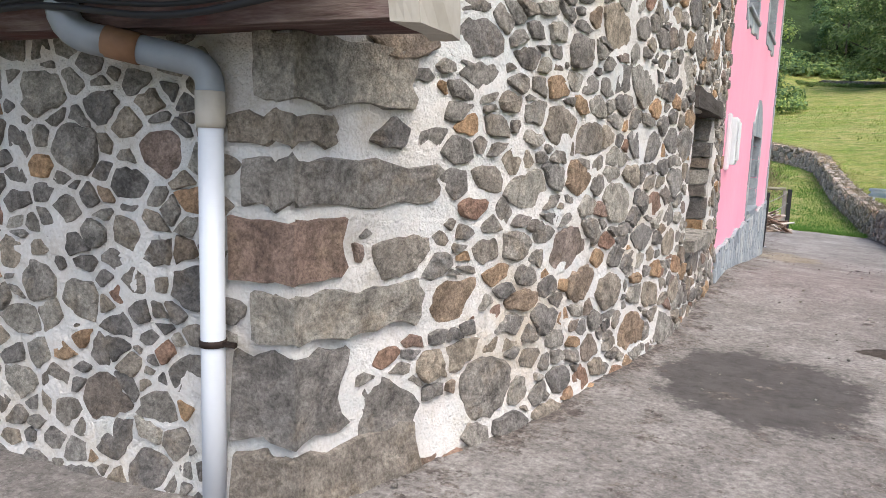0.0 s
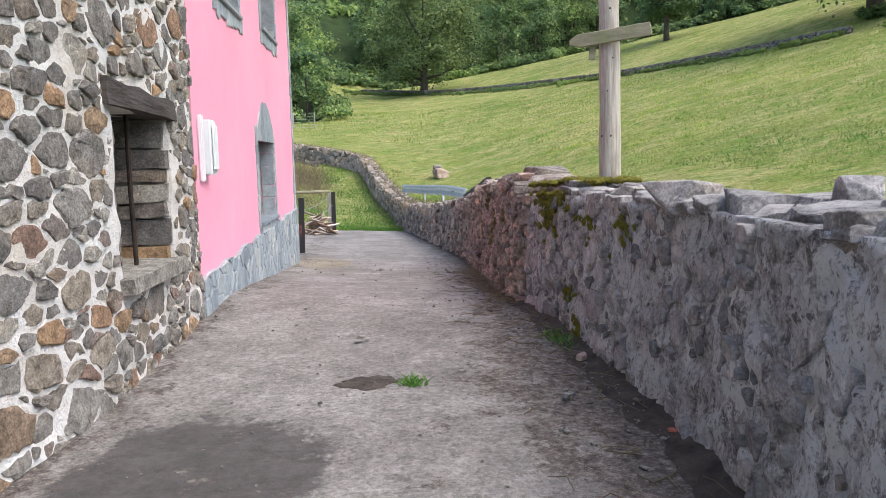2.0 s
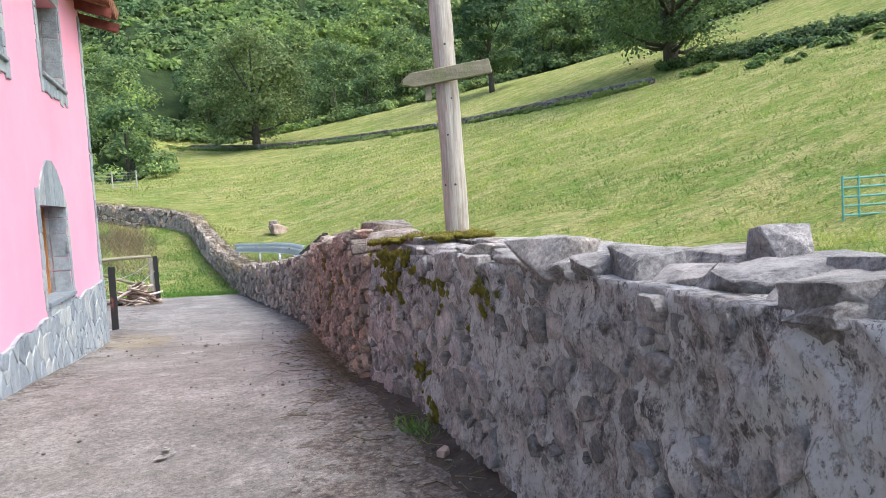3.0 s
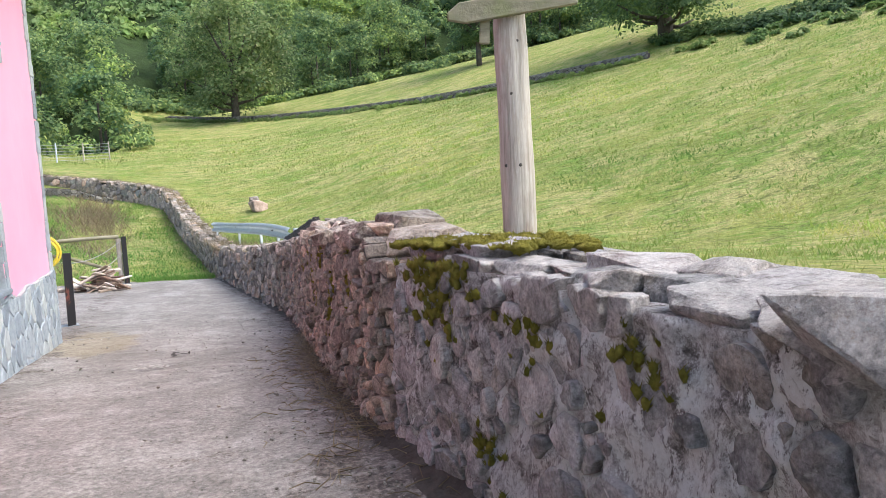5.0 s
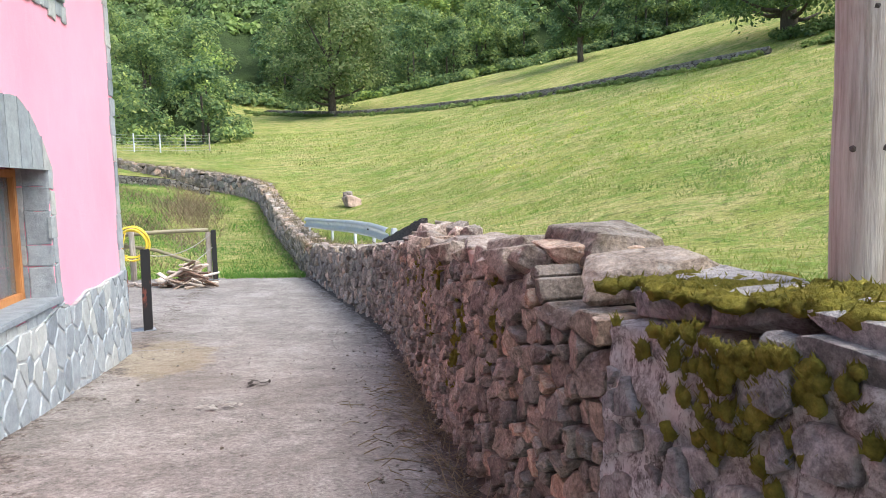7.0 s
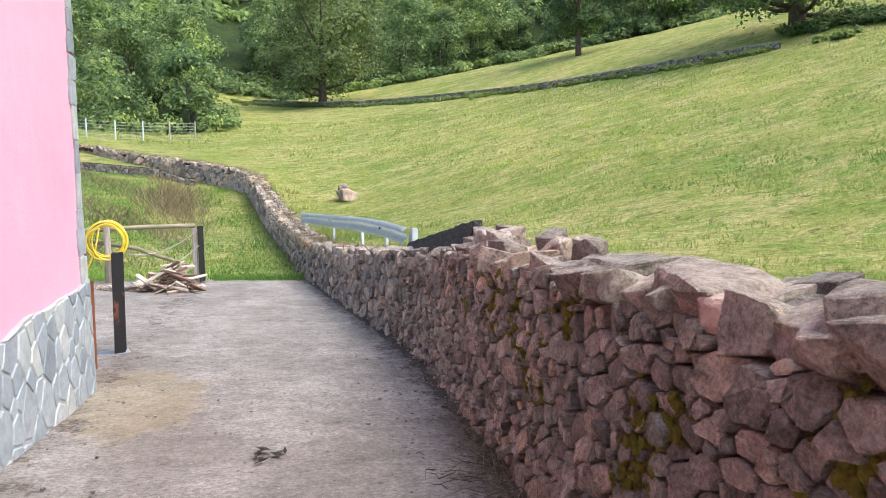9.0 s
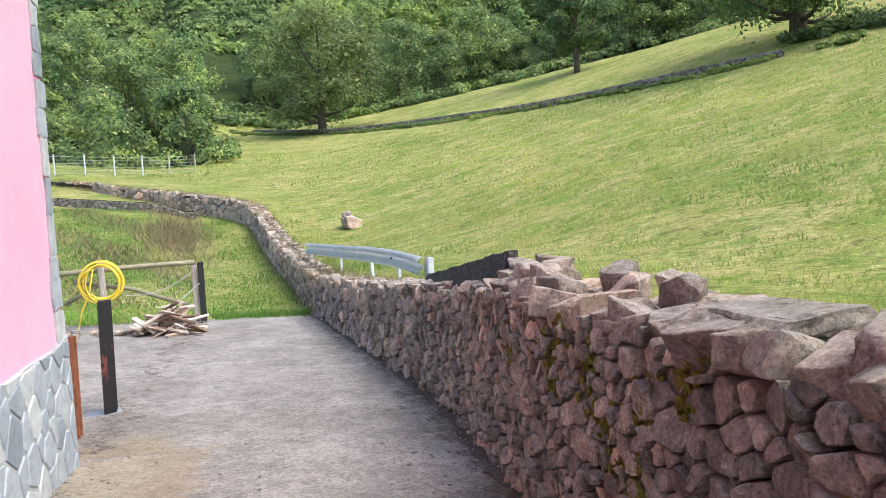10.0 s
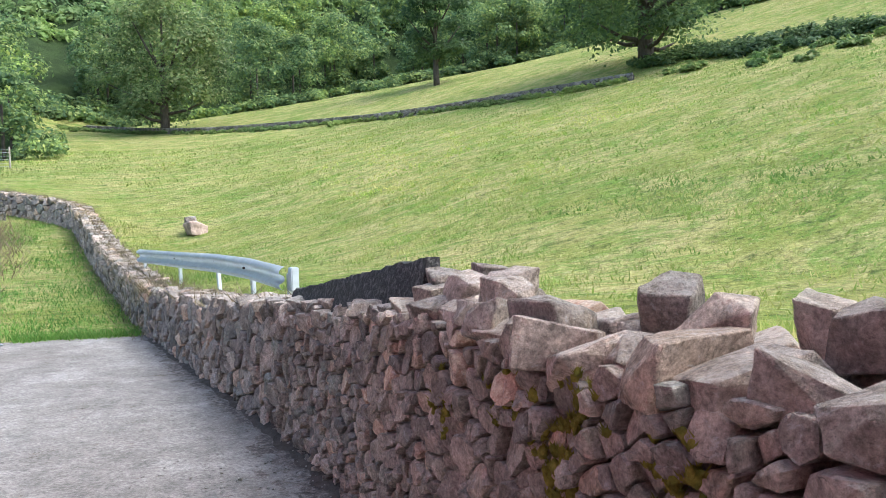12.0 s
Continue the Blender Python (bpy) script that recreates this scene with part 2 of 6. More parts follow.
M_leaf = leaf_material("leaf", [(0.0, (0.10, 0.15, 0.06)), (0.4, (0.16, 0.22, 0.085)), (0.8, (0.23, 0.29, 0.115)), (1.0, (0.33, 0.34, 0.18))])
M_leaf_dark = leaf_material("leaf_dark", [(0.0, (0.06, 0.105, 0.05)), (0.5, (0.10, 0.16, 0.065)), (1.0, (0.16, 0.22, 0.09))])
M_leaf_wood = leaf_material("leaf_wood", [(0.0, (0.10, 0.165, 0.08)), (0.45, (0.18, 0.265, 0.105)), (0.85, (0.30, 0.38, 0.13)), (1.0, (0.40, 0.44, 0.17))])
M_fern = leaf_material("fern", [(0.0, (0.14, 0.21, 0.06)), (0.5, (0.22, 0.31, 0.09)), (1.0, (0.34, 0.37, 0.14))])
M_grass = leaf_material("grass_blade", [(0.0, (0.15, 0.26, 0.045)), (0.35, (0.25, 0.35, 0.075)), (0.65, (0.37, 0.39, 0.12)), (1.0, (0.52, 0.45, 0.22))], patch=0.55)
M_grass_green = leaf_material("grass_green", [(0.0, (0.10, 0.22, 0.04)), (0.6, (0.16, 0.31, 0.06)), (1.0, (0.25, 0.36, 0.10))])
M_bracken = leaf_material("bracken", [(0.0, (0.15, 0.23, 0.085)), (0.5, (0.21, 0.30, 0.11)), (1.0, (0.29, 0.36, 0.15))])
M_dead = leaf_material("dry_stalk", [(0.0, (0.13, 0.10, 0.06)), (0.5, (0.22, 0.17, 0.10)), (1.0, (0.33, 0.27, 0.18))])

n = Nodes("bark", 0.95)
M_bark = n.done(n.ramp(n.noise(6, 5, 0.7, (1, 1, 0.3)), [(0.3, (0.04, 0.034, 0.028)), (0.7, (0.12, 0.10, 0.08))]), [(n.noise(12, 4, 0.7, (1, 1, 0.3)), 0.05, 0.8)])

n = Nodes("grey_timber", 0.85)
c = n.ramp(n.noise(30, 6, 0.7, (1, 1, 0.06)), [(0.3, (0.22, 0.19, 0.16)), (0.5, (0.42, 0.38, 0.33)), (0.7, (0.56, 0.52, 0.46))])
c = n.mix(n.ramp(n.noise(3, 5, 0.7, (1, 1, 0.5)), [(0.5, 0.0), (0.75, 0.7)]), c, (0.23, 0.14, 0.09))
M_pole = n.done(c, [(n.noise(45, 5, 0.7, (1, 1, 0.05)), 0.012, 0.9)])

n = Nodes("mossy_board", 0.9)
c = n.ramp(n.noise(14, 5, 0.7, (0.2, 0.2, 1)), [(0.3, (0.15, 0.14, 0.09)), (0.7, (0.33, 0.30, 0.21))])
c = n.mix(n.ramp(n.noise(7, 4), [(0.5, 0.0), (0.7, 0.6)]), c, (0.17, 0.19, 0.08))
M_board = n.done(c, [(n.noise(30, 4), 0.01, 0.8)])

n = Nodes("moss", 1.0, spec=0.1)
c = n.ramp(n.noise(22, 5, 0.7), [(0.3, (0.11, 0.105, 0.02)), (0.55, (0.25, 0.225, 0.04)), (0.75, (0.40, 0.34, 0.08))])
M_moss = n.done(c, [(n.noise(70, 5, 0.8), 0.03, 1.0)])

n = Nodes("galvanised_steel", 0.5, 0.25, 0.5)
M_zinc = n.done(n.ramp(n.noise(5, 5, 0.6), [(0.3, (0.46, 0.50, 0.54)), (0.7, (0.60, 0.645, 0.68))]), [(n.noise(20, 3), 0.004, 0.4)])

n = Nodes("white_plastic", 0.4, spec=0.5)
M_pvc = n.done(n.ramp(n.noise(3, 5, 0.6, (1, 1, 0.3)), [(0.3, (0.62, 0.65, 0.69)), (0.7, (0.72, 0.75, 0.79))]))
n = Nodes("grey_plastic", 0.45, spec=0.5)
M_pvc_grey = n.done(n.ramp(n.noise(4, 5), [(0.3, (0.16, 0.18, 0.20)), (0.7, (0.25, 0.275, 0.30))]))
n = Nodes("tan_plastic", 0.6)
M_pvc_tan = n.done(n.ramp(n.noise(6, 4), [(0.3, (0.34, 0.31, 0.26)), (0.7, (0.45, 0.42, 0.36))]))
n = Nodes("brown_tape", 0.7)
M_tape = n.done(n.ramp(n.noise(9, 4), [(0.3, (0.16, 0.085, 0.045)), (0.7, (0.25, 0.14, 0.08))]))
n = Nodes("black_paint", 0.4, spec=0.5)
c = n.mix(n.ramp(n.noise(7, 5, 0.7, (1, 1, 0.3), 0.5), [(0.60, 0.0), (0.66, 1.0)]), (0.013, 0.013, 0.014), (0.16, 0.05, 0.035))
M_black = n.done(c, [(n.noise(25, 4), 0.006, 0.6)])
n = Nodes("black_cable", 0.6)
M_cable = n.done((0.02, 0.02, 0.022))
n = Nodes("rusty_iron", 0.85, 0.3)
M_rust = n.done(n.ramp(n.noise(9, 6, 0.7), [(0.3, (0.10, 0.035, 0.018)), (0.7, (0.27, 0.10, 0.045))]), [(n.noise(40, 4), 0.005, 0.8)])
n = Nodes("dark_iron", 0.7, 0.4)
M_iron = n.done(n.ramp(n.noise(20, 4), [(0.3, (0.02, 0.016, 0.014)), (0.7, (0.06, 0.04, 0.03))]))
n = Nodes("dark_timber", 0.8)
M_dark_wood = n.done(n.ramp(n.noise(16, 5, 0.7, (1, 0.15, 1)), [(0.3, (0.03, 0.025, 0.022)), (0.7, (0.10, 0.085, 0.075))]), [(n.noise(30, 5, 0.7, (1, 0.1, 1)), 0.015, 0.9)])
n = Nodes("stained_beam", 0.8)
c = n.ramp(n.noise(12, 5, 0.7, (0.15, 1, 1)), [(0.3, (0.035, 0.02, 0.018)), (0.5, (0.11, 0.07, 0.062)), (0.7, (0.24, 0.19, 0.17))])
M_beam = n.done(n.mix(n.ramp(n.noise(2.5, 4), [(0.5, 0.0), (0.7, 0.6)]), c, (0.10, 0.02, 0.02)), [(n.noise(30, 5, 0.7, (0.1, 1, 1)), 0.012, 0.9)])
n = Nodes("red_eave_timber", 0.7)
M_eave = n.done(n.ramp(n.noise(10, 5), [(0.3, (0.10, 0.028, 0.02)), (0.7, (0.20, 0.06, 0.04))]), [(n.noise(30, 4), 0.006, 0.6)])
n = Nodes("clay_tile", 0.85)
M_tile = n.done(n.ramp(n.noise(12, 5), [(0.3, (0.22, 0.09, 0.05)), (0.7, (0.36, 0.17, 0.10))]), [(n.noise(30, 4), 0.006, 0.6)])
n = Nodes("tarred_slab", 0.7)
c = n.mix(n.ramp(n.noise(24, 6, 0.75), [(0.5, 0.0), (0.64, 0.8)]), (0.022, 0.02, 0.021), (0.15, 0.14, 0.132))
M_tar = n.done(c, [(n.noise(22, 5, 0.7), 0.03, 0.9)])
n = Nodes("yellow_hose", 0.45, spec=0.5)
M_hose = n.done(n.ramp(n.noise(12, 3), [(0.3, (0.60, 0.43, 0.02)), (0.7, (0.75, 0.58, 0.06))]))
n = Nodes("pale_rope", 0.9)
M_rope = n.done(n.ramp(n.noise(60, 3), [(0.3, (0.30, 0.28, 0.25)), (0.7, (0.5, 0.48, 0.44))]))
n = Nodes("split_wood", 0.9)
c = n.ramp(n.random(), [(0.0, (0.16, 0.10, 0.07)), (0.3, (0.32, 0.25, 0.19)), (0.6, (0.58, 0.51, 0.43)), (0.8, (0.26, 0.13, 0.09)), (1.0, (0.68, 0.64, 0.58))])
M_scrap = n.done(n.mix(0.6, c, n.ramp(n.noise(20, 5), [(0.3, 0.3), (0.7, 0.7)]), "OVERLAY"), [(n.noise(40, 4), 0.008, 0.8)])
n = Nodes("turquoise_paint", 0.5, spec=0.5)
M_teal = n.done(n.ramp(n.noise(8, 4), [(0.3, (0.10, 0.30, 0.24)), (0.7, (0.18, 0.42, 0.34))]))
n = Nodes("pinkish_boulder", 0.9)
M_boulder = n.done(n.ramp(n.noise(4, 5, 0.7), [(0.3, (0.25, 0.18, 0.15)), (0.7, (0.52, 0.40, 0.33))]), [(n.noise(8, 5), 0.08, 0.8)])
n = Nodes("window_timber", 0.6)
M_win_wood = n.done(n.ramp(n.noise(14, 4, 0.6, (1, 1, 0.2)), [(0.3, (0.36, 0.15, 0.05)), (0.7, (0.50, 0.24, 0.09))]))
n = Nodes("window_glass", 0.06, spec=0.6)
n.b.inputs["Transmission Weight"].default_value = 0.85
M_glass = n.done((0.55, 0.58, 0.58))
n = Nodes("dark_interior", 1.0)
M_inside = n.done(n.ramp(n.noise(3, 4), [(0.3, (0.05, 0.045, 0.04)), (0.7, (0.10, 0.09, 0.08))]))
n = Nodes("white_enamel", 0.45, spec=0.5)
M_white = n.done(n.ramp(n.noise(5, 4), [(0.3, (0.66, 0.68, 0.68)), (0.7, (0.76, 0.77, 0.77))]))
n = Nodes("red_brick", 0.9)
M_brick = n.done(n.ramp(n.noise(20, 4), [(0.3, (0.35, 0.10, 0.06)), (0.7, (0.5, 0.18, 0.12))]))
n = Nodes("wire", 0.5, 0.6)
M_wire = n.done((0.45, 0.46, 0.46))


# ---------- mesh helpers ----------
def mesh_of(name, verts, faces, material, smooth=False):
    me = bpy.data.meshes.new(name)
    me.from_pydata([tuple(v) for v in verts], [], [tuple(f) for f in faces])
    me.materials.append(material)
    if smooth:
        me.shade_smooth()
    me.update()
    return me


def quads_mesh(name, verts, material, corners=4):
    """A mesh of separate faces from an array of corner points, quick for many leaves."""
    count = len(verts) // corners
    me = bpy.data.meshes.new(name)
    me.vertices.add(len(verts))
    me.vertices.foreach_set("co", np.ascontiguousarray(verts, dtype=np.float32).ravel())
    me.loops.add(len(verts))
    me.loops.foreach_set("vertex_index", np.arange(len(verts), dtype=np.int32))
    me.polygons.add(count)
    me.polygons.foreach_set("loop_start", np.arange(count, dtype=np.int32) * corners)
    me.materials.append(material)
    me.update(calc_edges=True)
    return me


def hold(name, parent=None, me=None):
    ob = new(name, me)
    if parent is not None:
        ob.parent = parent
    return ob


def part(name, bm, material, parent, label="", smooth=False):
    me = bpy.data.meshes.new(name)
    bm.to_mesh(me)
    bm.free()
    me.materials.append(material)
    if smooth:
        me.shade_smooth()
    ob = hold(name, parent, me)
    if label:
        tagged(ob, label)
    return ob


def box_bm(size, m=None, bevel=0.01, rough=0.0, cuts=0):
    bm = bmesh.new()
    bmesh.ops.create_cube(bm, size=1)
    bmesh.ops.scale(bm, vec=size, verts=bm.verts)
    if cuts:
        bmesh.ops.subdivide_edges(bm, edges=bm.edges, cuts=cuts, use_grid_fill=True)
    if bevel and not cuts:
        bmesh.ops.bevel(bm, geom=bm.edges, offset=bevel, segments=2, affect="EDGES")
    if rough:
        for v in bm.verts:
            v.co += noise.noise_vector(v.co * 6.0 + Vector(size) * 31) * rough
    if m is not None:
        bm.transform(m)
    return bm


def tube_bm(points, radii, sides=10, cap=True):
    bm = bmesh.new()
    rings = []
    pts = [Vector(p) for p in points]
    if isinstance(radii, (int, float)):
        radii = [radii] * len(pts)
    ref = Vector((0.31, 0.57, 0.76))
    for i, p in enumerate(pts):
        d = (pts[min(i + 1, len(pts) - 1)] - pts[max(i - 1, 0)]).normalized()
        a = d.cross(ref).normalized()
        b = d.cross(a)
        rings.append([bm.verts.new(p + (a * math.cos(k * math.tau / sides) + b * math.sin(k * math.tau / sides)) * radii[i]) for k in range(sides)])
    for r0, r1 in zip(rings, rings[1:]):
        for k in range(sides):
            bm.faces.new((r0[k], r0[(k + 1) % sides], r1[(k + 1) % sides], r1[k]))
    if cap:
        bm.faces.new(rings[0][::-1])
        bm.faces.new(rings[-1])
    bmesh.ops.recalc_face_normals(bm, faces=bm.faces)
    return bm


def rock_bm(size, seed, m=None, detail=2, jag=0.28):
    """An angular broken block: the hull of eight uneven corners and a few breaks, its edges chipped, its faces rough."""
    rng = random.Random(seed)
    bm = bmesh.new()
    for sx in (-1, 1):
        for sy in (-1, 1):
            for sz in (-1, 1):
                bm.verts.new((sx * rng.uniform(0.18, 0.5), sy * rng.uniform(0.18, 0.5), sz * rng.uniform(0.2, 0.48)))
    for _ in range(4):
        v = Vector((rng.gauss(0, 1), rng.gauss(0, 1), rng.gauss(0, 1))).normalized()
        bm.verts.new(v * rng.uniform(0.46, 0.56))
    res = bmesh.ops.convex_hull(bm, input=bm.verts)
    bmesh.ops.delete(bm, geom=[g for g in res["geom_interior"] if isinstance(g, bmesh.types.BMVert)], context="VERTS")
    bmesh.ops.dissolve_limit(bm, angle_limit=radians(14), verts=bm.verts[:], edges=bm.edges[:])
    bmesh.ops.bevel(bm, geom=bm.edges[:], offset=0.022, segments=1, affect="EDGES")
    bmesh.ops.triangulate(bm, faces=bm.faces[:])
    for _ in range(detail):
        bmesh.ops.subdivide_edges(bm, edges=[e for e in bm.edges if e.calc_length() > 0.17], cuts=1)
        bmesh.ops.triangulate(bm, faces=bm.faces[:])
    off = Vector((rng.uniform(-50, 50), rng.uniform(-50, 50), rng.uniform(-50, 50)))
    for v in bm.verts:
        v.co += noise.noise_vector(v.co * 3.5 + off) * jag * 0.10 + noise.noise_vector(v.co * 11 + off) * jag * 0.05
        v.co.x, v.co.y, v.co.z = v.co.x * size[0] * 1.12, v.co.y * size[1] * 1.12, v.co.z * size[2] * 1.12
    bmesh.ops.recalc_face_normals(bm, faces=bm.faces)
    if m is not None:
        bm.transform(m)
    return bm


def curve_y(y, ys, vs, soft=0.5):
    y = np.asarray(y, dtype=float)
    return (np.interp(y - soft, ys, vs) + 2 * np.interp(y, ys, vs) + np.interp(y + soft, ys, vs)) / 4


# ---------- the lie of the land ----------
WALL_Y = [-12, 0, 2.7, 4.3, 6.3, 8.0, 9.2, 11.5, 12.8, 15.3, 17.0, 24, 34, 42, 44, 47.3, 51.5, 55, 62, 75, 130]
WALL_X = [1.3, 1.75, 2.25, 2.58, 2.76, 2.78, 2.95, 3.33, 3.58, 3.97, 4.08, 4.06, 4.05, 3.95, 3.4, 1.66, -1.1, -4.4, -14, -40, -120]
LANE_Y = [-20, 4, 8, 9, 11.5, 12.3, 15, 17, 24.5, 27, 33.5, 42, 46, 52, 62, 75, 140]
LANE_Z = [0.06, 0.06, 0.10, 0.06, -0.17, -0.25, -0.44, -0.52, -0.72, -0.75, -0.4, 0.76, 1.25, 1.9, 3.9, 5.0, 9.0]
EDGE_Y = [-20, 4, 8, 12, 16, 20, 28, 36, 44, 52, 62, 90]
EDGE_Z = [1.05, 1.02, 0.98, 0.74, 0.5, 0.3, 0.05, 0.25, 1.5, 2.7, 4.5, 9.0]
POLY = (1.356, -1.556, -4.709, 3.483, 2.175, 5.474, -0.503, -0.33, -0.864, -0.824)


def wall_x(y):
    return curve_y(y, WALL_Y, WALL_X, 0.4)


TABLE_Y = np.arange(-14, 132, 0.02)
WALL_T = wall_x(TABLE_Y).tolist()
LANE_T = curve_y(TABLE_Y, LANE_Y, LANE_Z, 0.9).tolist()


def look_up(table, y):
    """A quick reading of a table over y."""
    k = (min(max(y, -14), 131.9) + 14) / 0.02
    i = int(k)
    return table[i] + (table[i + 1] - table[i]) * (k - i)


def smooth(t):
    t = np.clip(t, 0, 1)
    return t * t * (3 - 2 * t)


def lane_z(x, y):
    cross = 0.05 * (1.2 - np.clip(x, -1.5, 4.2)) * smooth((np.asarray(y) - 6.5) / 2.5) * smooth((30 - np.asarray(y)) / 6)
    return curve_y(y, LANE_Y, LANE_Z, 0.9) + cross


def field_z(x, y):
    x, y = np.asarray(x, dtype=float), np.asarray(y, dtype=float)
    a, b = np.clip(x, -12, 60) / 20, np.clip(y, -10, 100) / 40
    p = POLY
    z = p[0] + p[1] * a + p[2] * b + p[3] * a * a + p[4] * a * b + p[5] * b * b + p[6] * a**3 + p[7] * a * a * b + p[8] * a * b * b + p[9] * b**3
    u = x - wall_x(y)
    w = np.exp(-np.clip(u, 0, 99) ** 2 / 40)
    z = z * (1 - w) + curve_y(y, EDGE_Y, EDGE_Z, 2) * w
    z = z - 0.9 * np.exp(-((x - 9) ** 2 / 60 + (y - 40) ** 2 / 160)) - 0.85 * np.exp(-((x - 15) ** 2 + (y - 12.5) ** 2) / 45)
    past = (x - 39.5) * 0.856 + (y - 46.95) * 0.517
    z = z + 0.07 * np.clip(past - 2, 0, 40)
    return z + np.clip(x - 60, 0, 400) * 0.3


def hill_z(x, y):
    """The valley's far side, and the dip in front of it."""
    x, y = np.asarray(x, dtype=float), np.asarray(y, dtype=float)
    d = y - 104 - 0.30 * np.clip(x, -200, 200) + 12 * np.sin(x * 0.021 + 1.0) + 9 * np.sin((x + y) * 0.035)
    rise = 0.52 * np.clip(d, 0, 260) * (1 - 0.0011 * np.clip(d, 0, 260))
    dip = -7 * smooth((y - 66) / 16) * smooth((5 - x) / 9)
    return rise + dip


def ground_z(x, y):
    x, y = np.asarray(x, dtype=float), np.asarray(y, dtype=float)
    u = x - wall_x(y)
    left = lane_z(x, y) - 0.06 + 0.07 * smooth((y - 24.3) / 0.6)
    bank = smooth((y - 26) / 6) * (0.35 * smooth((1.6 - x) / 2.0) + 0.05 * np.clip(1.0 - x, 0, 30))
    left = left + bank
    f = field_z(x, y)
    step = smooth((u - 0.12) / 0.2)
    return left * (1 - step) + f * step + hill_z(x, y)


def build_ground():
    ys = np.concatenate([np.linspace(-60, -6, 10), np.arange(-5, 30, 0.5), np.arange(30, 60, 0.8), np.arange(60, 120, 2.5), np.arange(120, 420, 10), np.linspace(430, 900, 8)])
    us = np.concatenate([-np.geomspace(400, 8, 18), -np.arange(7.5, 0.2, -0.5), [-0.05, 0.1, 0.16, 0.22, 0.28, 0.34], np.arange(0.6, 12, 0.5), np.arange(12, 60, 1.6), np.geomspace(60, 500, 20)])
    U, Y = np.meshgrid(us, ys)
    X = U + wall_x(np.clip(Y, -12, 60))
    Z = ground_z(X, Y)
    lumps = np.array([noise.fractal(Vector((x * 0.35, y * 0.35, 0)), 1.0, 2.0, 4) for x, y in zip(X.ravel(), Y.ravel())]).reshape(X.shape)
    inside = (np.abs(U) < 0.5) | ((U < 0) & (Y < 25))
    Z = Z + np.where(inside, 0, lumps * 0.10) + np.where(Y > 110, lumps * 1.5, 0)
    nx = len(us)
    verts = np.stack([X.ravel(), Y.ravel(), Z.ravel()], 1)
    faces = [(j * nx + i, j * nx + i + 1, (j + 1) * nx + i + 1, (j + 1) * nx + i) for j in range(len(ys) - 1) for i in range(nx - 1)]
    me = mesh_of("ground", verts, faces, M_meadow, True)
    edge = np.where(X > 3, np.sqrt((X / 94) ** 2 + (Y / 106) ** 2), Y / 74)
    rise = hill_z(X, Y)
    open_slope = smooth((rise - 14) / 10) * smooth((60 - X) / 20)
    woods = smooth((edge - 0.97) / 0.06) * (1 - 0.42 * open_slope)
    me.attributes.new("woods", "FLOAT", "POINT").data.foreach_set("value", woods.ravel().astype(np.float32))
    ob = new("ground", me)
    tagged(ob, "sloping green meadow with dry yellow tufts rising to hills", "meadow", kind="structure")


build_ground()

# ---------- house wall line ----------
HOUSE_Y = [1.72, 2.86, 3.5, 4.57, 5.3, 6.1, 7.0, 7.6]
HOUSE_X = [-1.60, -1.13, -0.92, -0.63, -0.45, -0.38, -0.26, -0.2]
PINK_A, PINK_B = Vector((-0.2, 7.6, 0)), Vector((0.565, 14.87, 0))
PINK_DIR = (PINK_B - PINK_A).normalized()
PINK_N = Vector((PINK_DIR.y, -PINK_DIR.x, 0))


def house_point(s, h, d):
    """s: metres north along the wall; h: height; d: out of the wall."""
    y = 1.72 + s
    x = look_up(HOUSE_T, y)
    g = (look_up(HOUSE_T, y + 0.05) - look_up(HOUSE_T, y - 0.05)) / 0.1
    flare = 0.10 * math.exp(-max(h, 0) / 0.25) * max(0, min(1, (6.6 - y) / 3))
    nrm = Vector((1, -g, 0)).normalized()
    return Vector((x, y, h)) + nrm * (d + flare)


def end_point(s, h, d):
    """The wall round the corner, s metres west of it."""
    flare = 0.08 * math.exp(-max(h, 0) / 0.25)
    return Vector((-1.60 - s, 1.74 - 0.03 * s - d - flare, h))


def pink_point(s, h, d):
    return PINK_A + PINK_DIR * s + PINK_N * d + Vector((0, 0, h))


HOUSE_T = curve_y(TABLE_Y, HOUSE_Y, HOUSE_X, 0.3).tolist()


def smooth_one(t):
    t = min(max(t, 0), 1)
    return t * t * (3 - 2 * t)


def lane_wall_point(s, h, d):
    """The field wall's lane side: s is the distance along y, h above the lane."""
    y = s
    x = look_up(WALL_T, y)
    g = (look_up(WALL_T, y + 0.1) - look_up(WALL_T, y - 0.1)) / 0.2
    nrm = Vector((-1, g, 0)).normalized()
    cross = 0.05 * (1.2 - min(max(x, -1.5), 4.2)) * smooth_one((y - 6.5) / 2.5) * smooth_one((30 - y) / 6)
    return Vector((x + 0.06 * h, y, look_up(LANE_T, y) + cross + h)) + nrm * d


